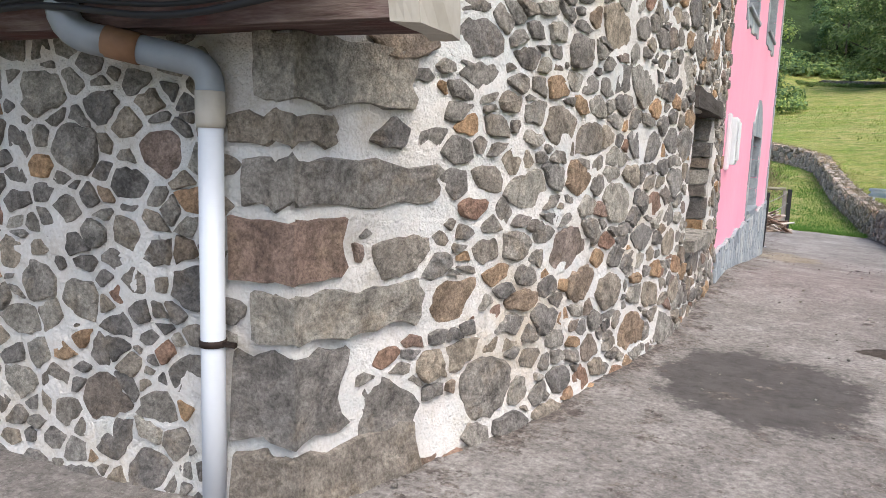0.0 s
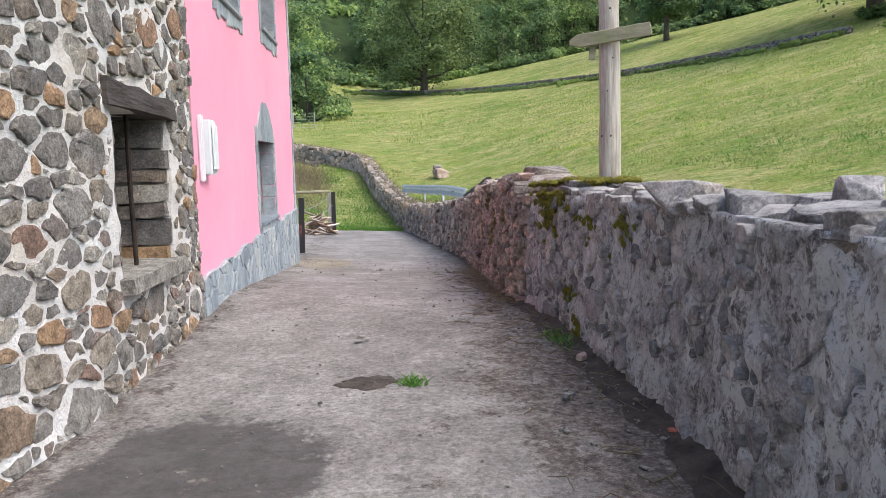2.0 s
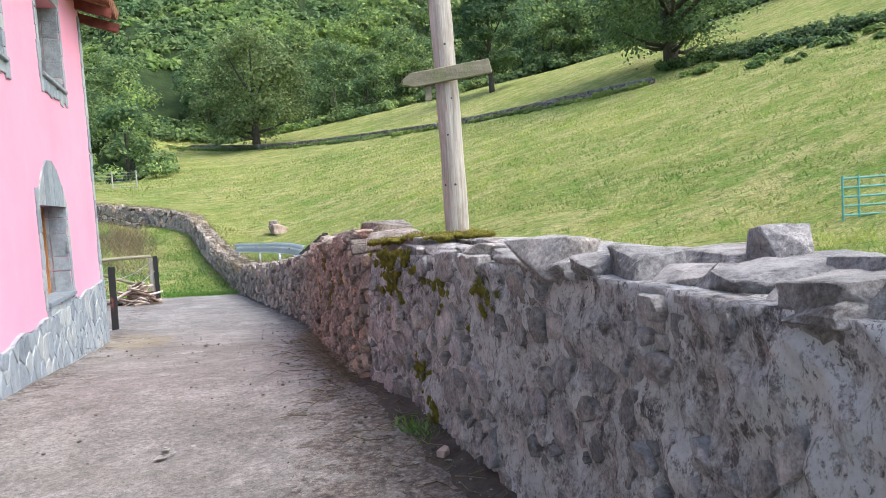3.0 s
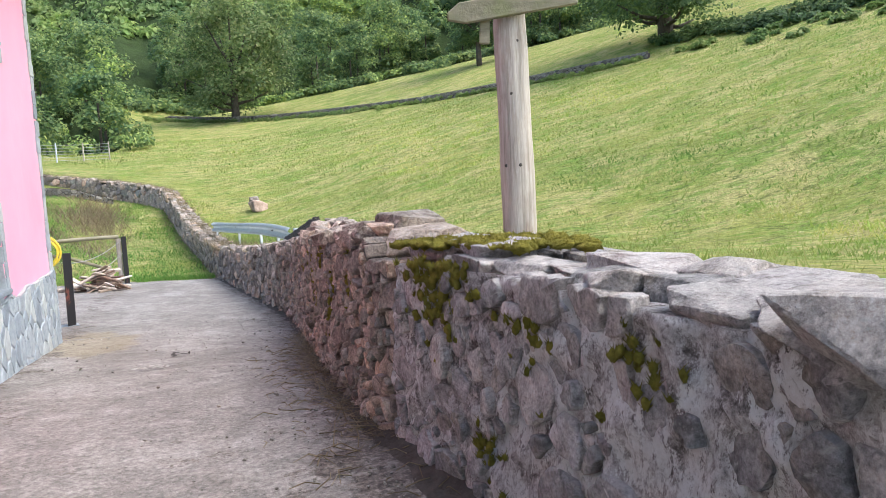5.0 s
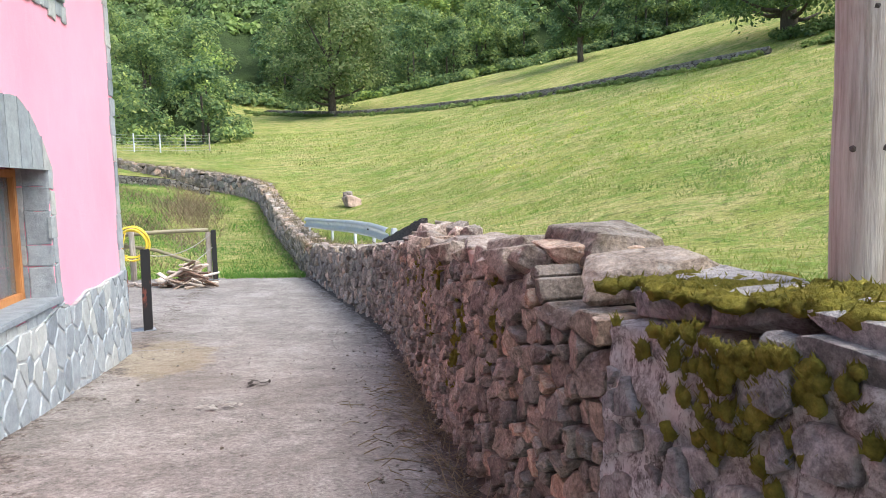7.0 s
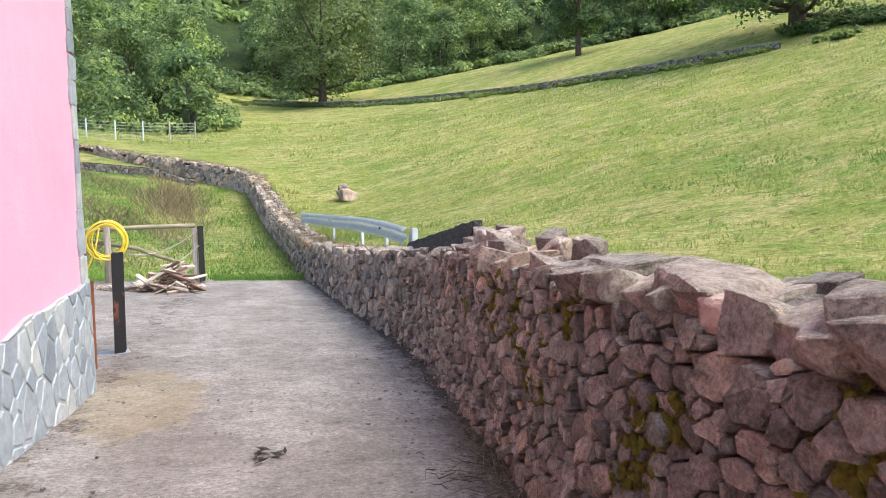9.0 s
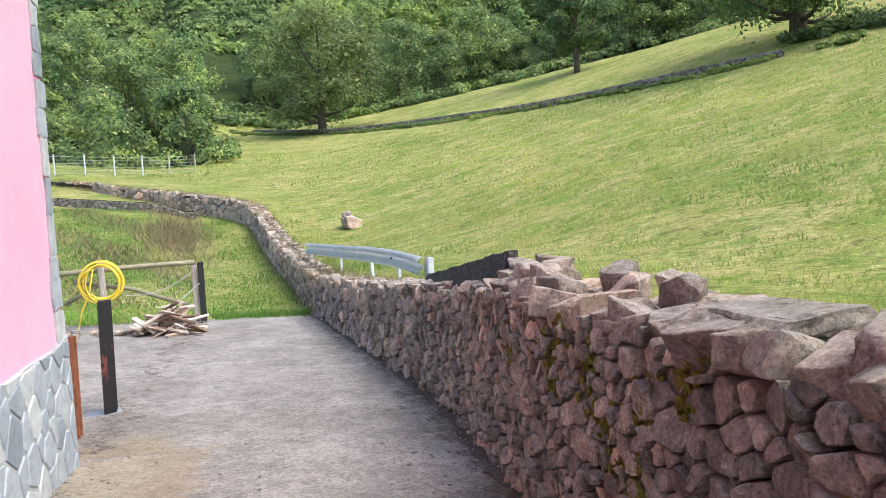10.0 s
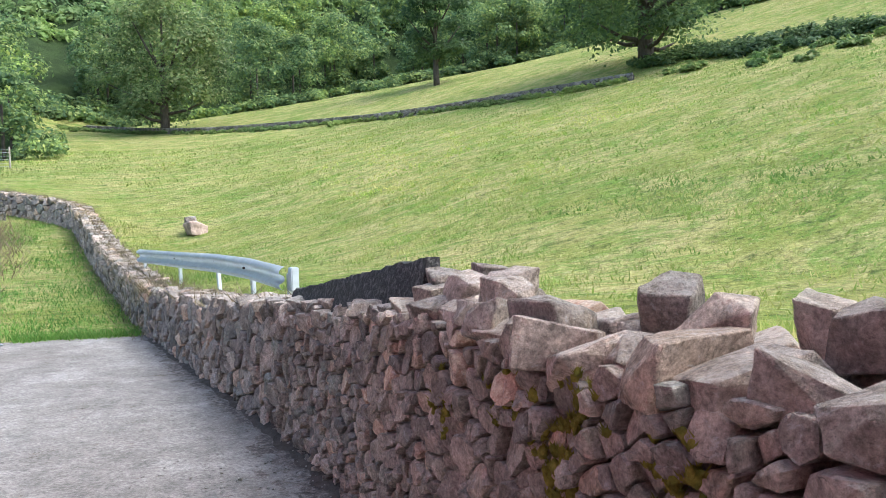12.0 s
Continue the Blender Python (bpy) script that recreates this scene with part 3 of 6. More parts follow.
def panel(name, P, s0, s1, h0, h1, holes, step, depth, material, parent=None, wob=0.0):
    """A wall with thickness and openings through it. holes: (s, s, h, h)."""
    ss = sorted(set([round(v, 4) for v in np.linspace(s0, s1, max(2, int((s1 - s0) / step) + 1))] + [v for q in holes for v in q[:2]]))
    hs = sorted(set([round(v, 4) for v in np.linspace(h0, h1, max(2, int((h1 - h0) / step) + 1))] + [v for q in holes for v in q[2:]]))
    verts, faces, index = [], [], {}

    def vert(i, j, back):
        k = (i, j, back)
        if k not in index:
            index[k] = len(verts)
            w = (noise.fractal(Vector((ss[i] * 5, hs[j] * 5, 7)), 0.7, 2.1, 4) if wob > 0.01 else noise.noise(Vector((ss[i] * 3, hs[j] * 3, 7)))) * wob
            verts.append(P(ss[i], hs[j], -depth if back else w))
        return index[k]

    def hole(i, j):
        if not (0 <= i < len(ss) - 1 and 0 <= j < len(hs) - 1):
            return True
        a, b = (ss[i] + ss[i + 1]) / 2, (hs[j] + hs[j + 1]) / 2
        return any(q[0] < a < q[1] and q[2] < b < q[3] for q in holes)

    for i in range(len(ss) - 1):
        for j in range(len(hs) - 1):
            if hole(i, j):
                continue
            for back in (False, True):
                f = [vert(i, j, back), vert(i + 1, j, back), vert(i + 1, j + 1, back), vert(i, j + 1, back)]
                faces.append(f[::-1] if back else f)
            for di, dj, e in ((-1, 0, ((i, j), (i, j + 1))), (1, 0, ((i + 1, j + 1), (i + 1, j))), (0, -1, ((i + 1, j), (i, j))), (0, 1, ((i, j + 1), (i + 1, j + 1)))):
                if hole(i + di, j + dj):
                    (a, b), (c2, d2) = e
                    faces.append((vert(a, b, False), vert(a, b, True), vert(c2, d2, True), vert(c2, d2, False)))
    ob = hold(name, parent, mesh_of(name, verts, faces, material, wob > 0.01))
    bm = bmesh.new()
    bm.from_mesh(ob.data)
    bmesh.ops.recalc_face_normals(bm, faces=bm.faces)
    bm.to_mesh(ob.data)
    bm.free()
    return ob


# ---------- irregular masonry ----------
def cells(w, h, radius, rng, aspect=1.5, tries=9000, fill=0.8):
    """Irregular stone outlines filling a w by h panel: centres of different sizes, each with the part of the panel nearest to it."""
    arr = np.zeros((tries, 3))
    count = 0
    for k in range(tries):
        x, y = rng.uniform(0, w), rng.uniform(0, h) * aspect
        r = radius(x, y / aspect, rng)
        r *= 1.0 if k < tries * 0.5 else 0.68
        q = arr[:count]
        if np.all((q[:, 0] - x) ** 2 + (q[:, 1] - y) ** 2 > (fill * (r + q[:, 2])) ** 2):
            arr[count] = x, y, r
            count += 1
    arr = arr[:count]
    pts = [tuple(p) for p in arr.tolist()]
    out = []
    for i, (x, y, r) in enumerate(pts):
        d = np.hypot(arr[:, 0] - x, arr[:, 1] - y)
        near = np.argsort(d)[1:18]
        R = r * 2.0
        poly = [(x - R, y - R), (x + R, y - R), (x + R, y + R), (x - R, y + R)]
        poly = [(min(max(a, 0), w), min(max(b, 0), h * aspect)) for a, b in poly]
        for j in near:
            a, b, q = pts[j]
            nx, ny = a - x, b - y
            lim = (a * a + b * b - q * q - x * x - y * y + r * r) / 2
            res = []
            for k in range(len(poly)):
                p0, p1 = poly[k], poly[(k + 1) % len(poly)]
                e0, e1 = p0[0] * nx + p0[1] * ny - lim, p1[0] * nx + p1[1] * ny - lim
                if e0 <= 0:
                    res.append(p0)
                if (e0 < 0 < e1) or (e1 < 0 < e0):
                    t = e0 / (e0 - e1)
                    res.append((p0[0] + t * (p1[0] - p0[0]), p0[1] + t * (p1[1] - p0[1])))
            poly = res
            if len(poly) < 3:
                break
        if len(poly) >= 3:
            out.append([(a, b / aspect) for a, b in poly])
    return out


def outline(poly, gap, rng, ragged=0.07):
    """A cell less half a joint: straight broken sides, blunt corners and a ragged edge."""
    cx, cy = sum(p[0] for p in poly) / len(poly), sum(p[1] for p in poly) / len(poly)
    small = []
    for x, y in poly:
        dx, dy = x - cx, y - cy
        r = math.hypot(dx, dy) + 1e-6
        q = max(r - gap, r * 0.45) / r * (1 + rng.uniform(-ragged, ragged * 0.2))
        small.append((dx * q, dy * q))
    res = []
    for k in range(len(small)):
        (x0, y0), (x1, y1) = small[k], small[(k + 1) % len(small)]
        ln = math.hypot(x1 - x0, y1 - y0)
        if ln < 0.012:
            continue
        c0, c1 = rng.uniform(0.03, 0.14), rng.uniform(0.86, 0.97)
        steps = max(1, min(5, int(ln / 0.032)))
        for j in range(steps + 1):
            t = c0 + (c1 - c0) * j / steps
            off = rng.uniform(-1, 0.6) * ragged * 0.17 * min(ln, 0.2) * (2.0 if 0 < j < steps else 1.0)
            res.append((x0 + (x1 - x0) * t - (y1 - y0) / ln * off, y0 + (y1 - y0) * t + (x1 - x0) / ln * off))
    if len(res) < 4:
        return None, None
    return (cx, cy), res


def stone_mesh(P, s0, h0, middle, ring, proud, rng, back=0.05, tilt=0.25):
    """One stone: a back ring in the wall, a sharp edge ring, a broken face ring and an off-centre peak."""
    cx, cy = middle
    n = len(ring)
    tx, ty = rng.uniform(-tilt, tilt), rng.uniform(-tilt, tilt)
    px, py = rng.uniform(-0.25, 0.25), rng.uniform(-0.25, 0.25)
    verts = []
    rough = 0.22 if tilt else 0.0
    for scale, depth, jit in ((1.0, -back, 0), (1.0, proud * 0.62, rough), (0.90, proud, rough)):
        for dx, dy in ring:
            d = depth + proud * rng.uniform(-jit, jit) + ((dx * tx + dy * ty) * scale if depth > 0 else 0)
            verts.append(P(s0 + cx + dx * scale, h0 + cy + dy * scale, d))
    wide = max(math.hypot(*p) for p in ring)
    verts.append(P(s0 + cx + px * wide, h0 + cy + py * wide, proud * (rng.uniform(0.9, 1.45) if tilt else 1.0) + (px * tx + py * ty) * wide))
    faces = []
    for r in range(2):
        for k in range(n):
            k2 = (k + 1) % n
            faces.append((r * n + k, r * n + k2, (r + 1) * n + k2, (r + 1) * n + k))
    faces += [(2 * n + k, 2 * n + (k + 1) % n, 3 * n) for k in range(n)]
    return verts, faces


def masonry(P, s0, h0, polys, gap, proud, seed, parent, near, mat_one, mat_many, skip=None, name="stone", ragged=0.07, flip=False, smooth=False, back=0.05, limit=300, tilt=0.25):
    """Lays the cells as stones on a wall: those inside the stretch near(s, h) as parts, the rest joined."""
    rng = random.Random(seed)
    joined_v, joined_f = [], []
    made = 0
    for poly in polys:
        g = gap(rng) if callable(gap) else gap
        mid, ring = outline(poly, g, rng, ragged=ragged)
        if mid is None or max(math.hypot(*p) for p in ring) < 0.02:
            continue
        s, h = s0 + mid[0], h0 + mid[1]
        if skip and skip(s, h, ring):
            continue
        pr = proud(rng) if callable(proud) else proud
        v, f = stone_mesh(P, s0, h0, mid, ring, pr, rng, back, tilt)
        if flip:
            f = [q[::-1] for q in f]
        if near(s, h) and made < limit:
            made += 1
            hold(name, parent, mesh_of(name, v, f, mat_one, smooth))
        else:
            o = len(joined_v)
            joined_v += v
            joined_f += [tuple(i + o for i in q) for q in f]
    if joined_v:
        ob = hold(name + "work", parent, mesh_of(name + "work", joined_v, joined_f, mat_many, smooth))
        tagged(ob, kind="stuff")


# ---------- lane ----------
def build_lane():
    ys = np.concatenate([np.arange(-12, 1, 0.5), np.arange(1, 24.7, 0.14)])
    ts = np.linspace(0, 1, 34)
    verts, faces = [], []
    for y in ys:
        x1 = float(wall_x(y)) + 0.12
        if y < 1.9:
            x0 = -7.0
        elif y < 7.6:
            x0 = float(curve_y(y, HOUSE_Y, HOUSE_X, 0.3)) - 0.1
        elif y < 14.87:
            x0 = -0.2 + (y - 7.6) * 0.105 - 0.1
        else:
            x0 = -4.0
        for t in ts:
            x = x0 + (x1 - x0) * t
            ragged = 0.25 * noise.noise(Vector((x * 1.3, 3, 0))) if y > 24.2 else 0
            z = float(lane_z(x, y)) + 0.018 * noise.fractal(Vector((x * 0.9, y * 0.9, 2)), 1.0, 2.0, 4)
            verts.append((x, y + ragged, z))
    n = len(ts)
    for j in range(len(ys) - 1):
        for i in range(n - 1):
            faces.append((j * n + i, j * n + i + 1, (j + 1) * n + i + 1, (j + 1) * n + i))
    me = mesh_of("road", verts, faces, M_lane, True)
    v = np.array(verts)
    gap = wall_x(v[:, 1]) - v[:, 0]
    reach = 0.36 + 0.75 * np.exp(-(((v[:, 1] - 5.4) / 2.5) ** 2)) + 0.12 * np.sin(v[:, 1] * 1.3)
    foot = np.where(v[:, 1] < 7.6, v[:, 0] - curve_y(v[:, 1], HOUSE_Y, HOUSE_X, 0.3), v[:, 0] - (-0.2 + (v[:, 1] - 7.6) * 0.105))
    dirt = np.clip(1 - gap / reach, 0, 1) ** 0.6 * 0.74 + np.clip(1 - np.abs(foot) / 0.38, 0, 1) * 0.44 * (v[:, 1] > 1.5) + 0.13 * smooth((6.5 - v[:, 1]) / 3)
    dirt += 0.32 * np.exp(-((v[:, 0] - 0.35) ** 2 / 0.10 + (v[:, 1] - 9.6) ** 2 / 1.2))
    ochre = np.exp(-((v[:, 0] - 0.95) ** 2 / 0.35 + (v[:, 1] - 14.4) ** 2 / 1.6))
    damp = np.clip(1.25 - 0.75 * np.hypot((v[:, 0] - 0.17) / 0.52, (v[:, 1] - 4.25) / 0.68), 0, 0.8)
    for name, values in (("dirt", dirt), ("ochre", ochre), ("damp", damp)):
        me.attributes.new(name, "FLOAT", "POINT").data.foreach_set("value", values.astype(np.float32))
    ob = new("road", me)
    tagged(ob, "worn grey concrete lane with dirt along its edges", "lane", kind="structure")


build_lane()


def ground_patch(name, cx, cy, rx, ry, material, label, category, seed, rise=0.006, rings=8, sides=40, ragged=0.24, mound=0.0, kind=""):
    """An uneven-edged sheet lying on the lane."""
    rng = random.Random(seed)
    verts, faces = [], []
    for r in range(rings + 1):
        f = r / rings
        for k in range(sides):
            a = k * math.tau / sides
            q = 1 + ragged * noise.fractal(Vector((math.cos(a) * 1.7 + seed, math.sin(a) * 1.7, seed)), 0.8, 2.0, 4)
            x, y = cx + math.cos(a) * rx * f * q, cy + math.sin(a) * ry * f * q
            top = rise * (1 - f**8) - 0.006 * f**8 + mound * (1 - f * f) * (0.6 + 0.6 * noise.noise(Vector((x * 9, y * 9, 1))))
            z = float(lane_z(x, y)) + 0.018 * noise.fractal(Vector((x * 0.9, y * 0.9, 2)), 1.0, 2.0, 4) + top
            verts.append((x, y, z))
    for r in range(rings):
        for k in range(sides):
            faces.append((r * sides + k, (r + 1) * sides + k, (r + 1) * sides + (k + 1) % sides, r * sides + (k + 1) % sides))
    ob = new(name, mesh_of(name, verts, faces, material, True))
    tagged(ob, label, category, kind=kind)
    return ob


ground_patch("soil_patch", 1.08, 5.42, 0.23, 0.13, M_soil, "small heap of dark loose soil on the lane", "soil", 5, mound=0.03, ragged=0.55)


def build_dirt_strip():
    """Dirt washed against the foot of the field wall, in clods and crumbs."""
    rng = random.Random(12)
    verts, faces = [], []
    ys = np.arange(-2, 24, 0.12)
    ts = np.linspace(0, 1, 9)
    for y in ys:
        x1 = float(wall_x(y)) + 0.03
        w = max(0.08, 0.16 + 0.10 * math.exp(-((y - 5.4) / 1.9) ** 2) + 0.10 * noise.fractal(Vector((0, y * 3.5, 4)), 1.0, 2.0, 4))
        for t in ts:
            x = x1 - w * (1 - t)
            edge = smooth(t / 0.25) * 1.0
            z = float(lane_z(x, y)) + 0.018 * noise.fractal(Vector((x * 0.9, y * 0.9, 2)), 1.0, 2.0, 4)
            z += -0.008 + float(edge) * (0.014 + 0.05 * t * t + 0.016 * noise.fractal(Vector((x * 9, y * 9, 0)), 0.8, 2.0, 4))
            verts.append((x, y, z))
    n = len(ts)
    for j in range(len(ys) - 1):
        for i in range(n - 1):
            faces.append((j * n + i, j * n + i + 1, (j + 1) * n + i + 1, (j + 1) * n + i))
    tagged(new("dirt_strip", mesh_of("dirt_strip", verts, faces, M_soil, True)), "dark earth and leaf crumbs at the wall foot", "soil", kind="stuff")


build_dirt_strip()

# ---------- stone house ----------
WIN = (4.02, 5.13, 0.74, 1.83)
wall_house = panel("wall_east", house_point, 0.0, 5.90, -0.3, 4.3, [WIN], 0.045, 0.55, M_mortar, wob=0.016)
tagged(wall_house, "rubble stone house wall with white lime mortar joints", "wall", kind="structure")
wall_end = panel("wall_south", end_point, -0.02, 5.5, -0.3, 2.6, [], 0.05, 0.5, M_mortar, wob=0.016)
tagged(wall_end, "shaded rubble stone end wall with grey mortar", "wall", kind="structure")


def house_radius(x, y, rng):
    return rng.choice((0.06, 0.08, 0.10, 0.11, 0.125, 0.15, 0.19, 0.24))


def in_window(s, h, ring):
    r = max(abs(p[0]) for p in ring)
    q = max(abs(p[1]) for p in ring)
    return WIN[0] - r * 0.8 < s < WIN[1] + r * 0.8 and WIN[2] - 0.09 - q * 0.6 < h < WIN[3] + 0.14 + q * 0.6


# ---------- pink house ----------
PWIN = (3.30, 4.75, 0.66, 1.80)
UWIN1 = (1.15, 2.42, 3.18, 4.4)
UWIN2 = (4.1, 5.45, 3.36, 4.5)
PINK_LEN = (PINK_B - PINK_A).length
wall_pink = panel("wall_pink", pink_point, 0.0, PINK_LEN, -0.7, 5.2, [PWIN, UWIN1, UWIN2], 0.4, 0.4, M_pink, wob=0.006)
tagged(wall_pink, "bright pink painted rendered house wall", "wall", kind="structure")


def pink_end(s, h, d):
    return PINK_B + Vector((-s, 0.10 * s + d, h)) + Vector((0.0, 0, 0))


tagged(panel("wall_pink_end", pink_end, 0.42, 6.0, -0.7, 5.0, [], 0.5, 0.3, M_pink), "pink rendered gable wall of the house", "wall", kind="structure")

# plain closing walls and roof behind what is seen


def close_house():
    for name, size, m in (("wall_west", (0.3, 13.6, 5.2), pose(-6.2, 8.4, 2.0)), ("wall_inner", (5.6, 0.3, 5.0), pose(-3.3, 7.55, 1.9, 0, 0, 0))):
        tagged(part(name, box_bm(size, m, 0.02), M_mortar, None), "plain rendered wall at the back of the house", "wall", kind="structure")
    roof = box_bm((5.9, 6.6, 0.14), pose(-3.4, 4.5, 4.55, 0, -5, -8), 0.02)
    tagged(part("roof_stone_house", roof, M_tile, None), "clay tiled roof of the stone house", "roof", kind="structure")


close_house()

# ---------- field wall: mortared stretch and dry stretch ----------
def wall_top(y):
    return float(np.interp(y, [-12, 2, 4.4, 6.9, 7.0, 8.0, 8.1, 9.2, 11.0, 12.2, 13.5, 16.0, 20, 24.7, 30, 40, 46, 52, 60], [1.22, 1.24, 1.2, 1.14, 1.12, 1.12, 1.2, 1.15, 1.26, 1.28, 1.36, 1.26, 1.0, 0.84, 0.8, 0.9, 0.95, 1.0, 1.0]))


def build_wall_body(name, y0, y1, thick, material, label, parent=None, inset=0.05, drop=0.06, step=0.25, wob=0.02, count=9):
    """The core of the field wall, that the stones stand proud of."""
    ys = np.arange(y0, y1 + 0.01, step)
    hs = np.linspace(-0.3, 1, count)
    verts, faces = [], []
    rows = len(hs) + 3
    for y in ys:
        top = wall_top(y) - drop
        col = []
        for h in hs:
            hh = h * top if h > 0 else h
            w = wob * noise.fractal(Vector((y * 7, hh * 6, 2)), 0.6, 2.2, 6)
            col.append(lane_wall_point(y, hh, w - inset))
        g = 0.02 * noise.noise(Vector((y * 3, 5, 5)))
        col += [lane_wall_point(y, top + g, -inset - thick * 0.5), lane_wall_point(y, top + g, -inset - thick), lane_wall_point(y, -0.2, -inset - thick)]
        verts += col
    for j in range(len(ys) - 1):
        for i in range(rows - 1):
            faces.append((j * rows + i, j * rows + i + 1, (j + 1) * rows + i + 1, (j + 1) * rows + i))
    faces.append(tuple(range(rows)))
    faces.append(tuple((len(ys) - 1) * rows + i for i in reversed(range(rows))))
    ob = hold(name, parent, mesh_of(name, verts, faces, material, step < 0.1))
    return tagged(ob, label, "wall", kind="structure")


wall_mortared = build_wall_body("wall_mortared", -6, 7.5, 0.62, M_render_old, "old mortared field wall with white lichen and flaking render", drop=0.06, inset=0.0, step=0.03, wob=0.036, count=46)
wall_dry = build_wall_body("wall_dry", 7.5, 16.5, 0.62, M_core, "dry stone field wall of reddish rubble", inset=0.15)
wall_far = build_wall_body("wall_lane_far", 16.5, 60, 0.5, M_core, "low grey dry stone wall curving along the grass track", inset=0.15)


# ---------- the pole ----------
def build_pole():
    base = Vector((3.44, 7.08, 0))
    thing = new("signpost")
    thing.location = base
    zs = np.linspace(0.75, 6.2, 26)
    pts = [(0.008 * math.sin(z * 1.3) - 0.012 * (z - 1), 0.008 * math.sin(z * 2.1), z) for z in zs]
    part("pole", tube_bm(pts, [0.098 - 0.006 * (z - 1) + 0.003 * math.sin(z * 9) for z in zs], 20), M_pole, thing, "weathered grey round timber pole", True)
    arm = bmesh.new()
    L, H, T = 0.68, 0.115, 0.035
    prof = [(-0.36, -0.028), (-0.36, 0.012), (-0.29, 0.055), (0.33, 0.058), (0.34, -0.055), (-0.27, -0.058)]
    a = [arm.verts.new((x, -T / 2, z)) for x, z in prof]
    b = [arm.verts.new((x, T / 2, z)) for x, z in prof]
    arm.faces.new(a)
    arm.faces.new(b[::-1])
    for k in range(len(prof)):
        arm.faces.new((a[k], b[k], b[(k + 1) % len(prof)], a[(k + 1) % len(prof)]))
    bmesh.ops.recalc_face_normals(arm, faces=arm.faces)
    bmesh.ops.bevel(arm, geom=arm.edges, offset=0.006, segments=1, affect="EDGES")
    arm.transform(pose(-0.05, -0.115, 2.515, 0, -6.5, -25))
    part("sign_arm", arm, M_board, thing, "mossy wooden arrow-shaped sign board")
    part("bracket", box_bm((0.055, 0.03, 0.16), pose(-0.18, -0.02, 2.40, 0, 4, -25), 0.005), M_board, thing)
    for z, a in ((1.66, 200), (1.66, 250), (2.05, 230), (2.33, 205), (2.33, 255), (2.75, 240)):
        k = bmesh.new()
        bmesh.ops.create_icosphere(k, subdivisions=1, radius=0.012)
        k.transform(pose(0.094 * math.cos(radians(a)), 0.094 * math.sin(radians(a)), z))
        part("knot", k, M_dark_wood, thing)
    tagged(thing, "weathered timber pole with an arrow sign behind the wall", "signpost")


build_pole()


# ---------- stone house: window, pipe, beam ----------
def build_stone_window():
    thing = new("window_1")
    s0, s1, h0, h1 = WIN
    pts = [house_point(s0 - 0.15, h1 + 0.02, 0.05), house_point(s1 + 0.06, h1 + 0.02, 0.05), house_point(s1 + 0.06, h1 + 0.20, 0.05), house_point(s0 - 0.18, h1 + 0.24, 0.05)]
    d = (pts[1] - pts[0]).normalized()
    ang = math.degrees(math.atan2(d.y, d.x))
    lint = box_bm(((pts[1] - pts[0]).length, 0.42, 0.14), None, 0, 0.03, 4)
    lint.transform(pose(0, 0, 0, 0, 1.5, ang))
    lint.transform(Matrix.Translation(house_point((s0 + s1) / 2 - 0.04, h1 + 0.075, -0.15)))
    part("lintel", lint, M_dark_wood, thing, "rough dark timber lintel")
    sill = box_bm((s1 - s0 + 0.12, 0.5, 0.10), None, 0, 0.02, 3)
    sill.transform(pose(0, 0, 0, 0, 0, ang))
    sill.transform(Matrix.Translation(house_point((s0 + s1) / 2, h0 - 0.02, -0.16)))
    part("sill", sill, M_house_stone, thing, "uneven stone window sill")
    for s in (s0 + 0.30, s0 + 0.62):
        part("bar", tube_bm([house_point(s, h0 + 0.02, -0.12), house_point(s, (h0 + h1) / 2, -0.125), house_point(s, h1 + 0.03, -0.12)], 0.016, 8), M_iron, thing)
    rng = random.Random(8)
    for s, name in ((s1, "jamb_stone"), (s0, "jamb_stone")):
        h = h0
        while h < h1 - 0.06:
            q = min(rng.uniform(0.10, 0.21), h1 - h)
            st = box_bm((0.10 + rng.uniform(0, 0.06), 0.40 + rng.uniform(-0.06, 0.03), q - 0.015), None, 0, 0.018, 3)
            st.transform(pose(0, 0, 0, rng.uniform(-3, 3), rng.uniform(-3, 3), ang + rng.uniform(-4, 4)))
            st.transform(Matrix.Translation(house_point(s + (0.01 if s == s1 else -0.01), h + q / 2, -0.21)))
            part(name, st, M_house_stone, thing)
            h += q
    # The shutter is an added dark back panel; its colour stands for inner shade.
    shutter = box_bm((s1 - s0 + 0.3, 0.04, h1 - h0 + 0.2), None, 0.004)
    shutter.transform(pose(0, 0, 0, 0, 0, ang))
    shutter.transform(Matrix.Translation(house_point((s0 + s1) / 2, (h0 + h1) / 2, -0.62)))
    part("shutter", shutter, M_dark_wood, thing, "dark panel standing for the unlit depth of the opening")
    tagged(thing, "deep stone window opening with two iron bars", "window", kind="structure")


build_stone_window()


def bend_points(path, r=0.07, steps=5):
    """A polyline with rounded corners."""
    pts = [Vector(p) for p in path]
    out = [pts[0]]
    for a, b, c in zip(pts, pts[1:], pts[2:]):
        p, q = b + (a - b).normalized() * r, b + (c - b).normalized() * r
        for k in range(steps + 1):
            t = k / steps
            out.append(p * (1 - t) ** 2 + b * 2 * t * (1 - t) + q * t * t)
    out.append(pts[-1])
    return out


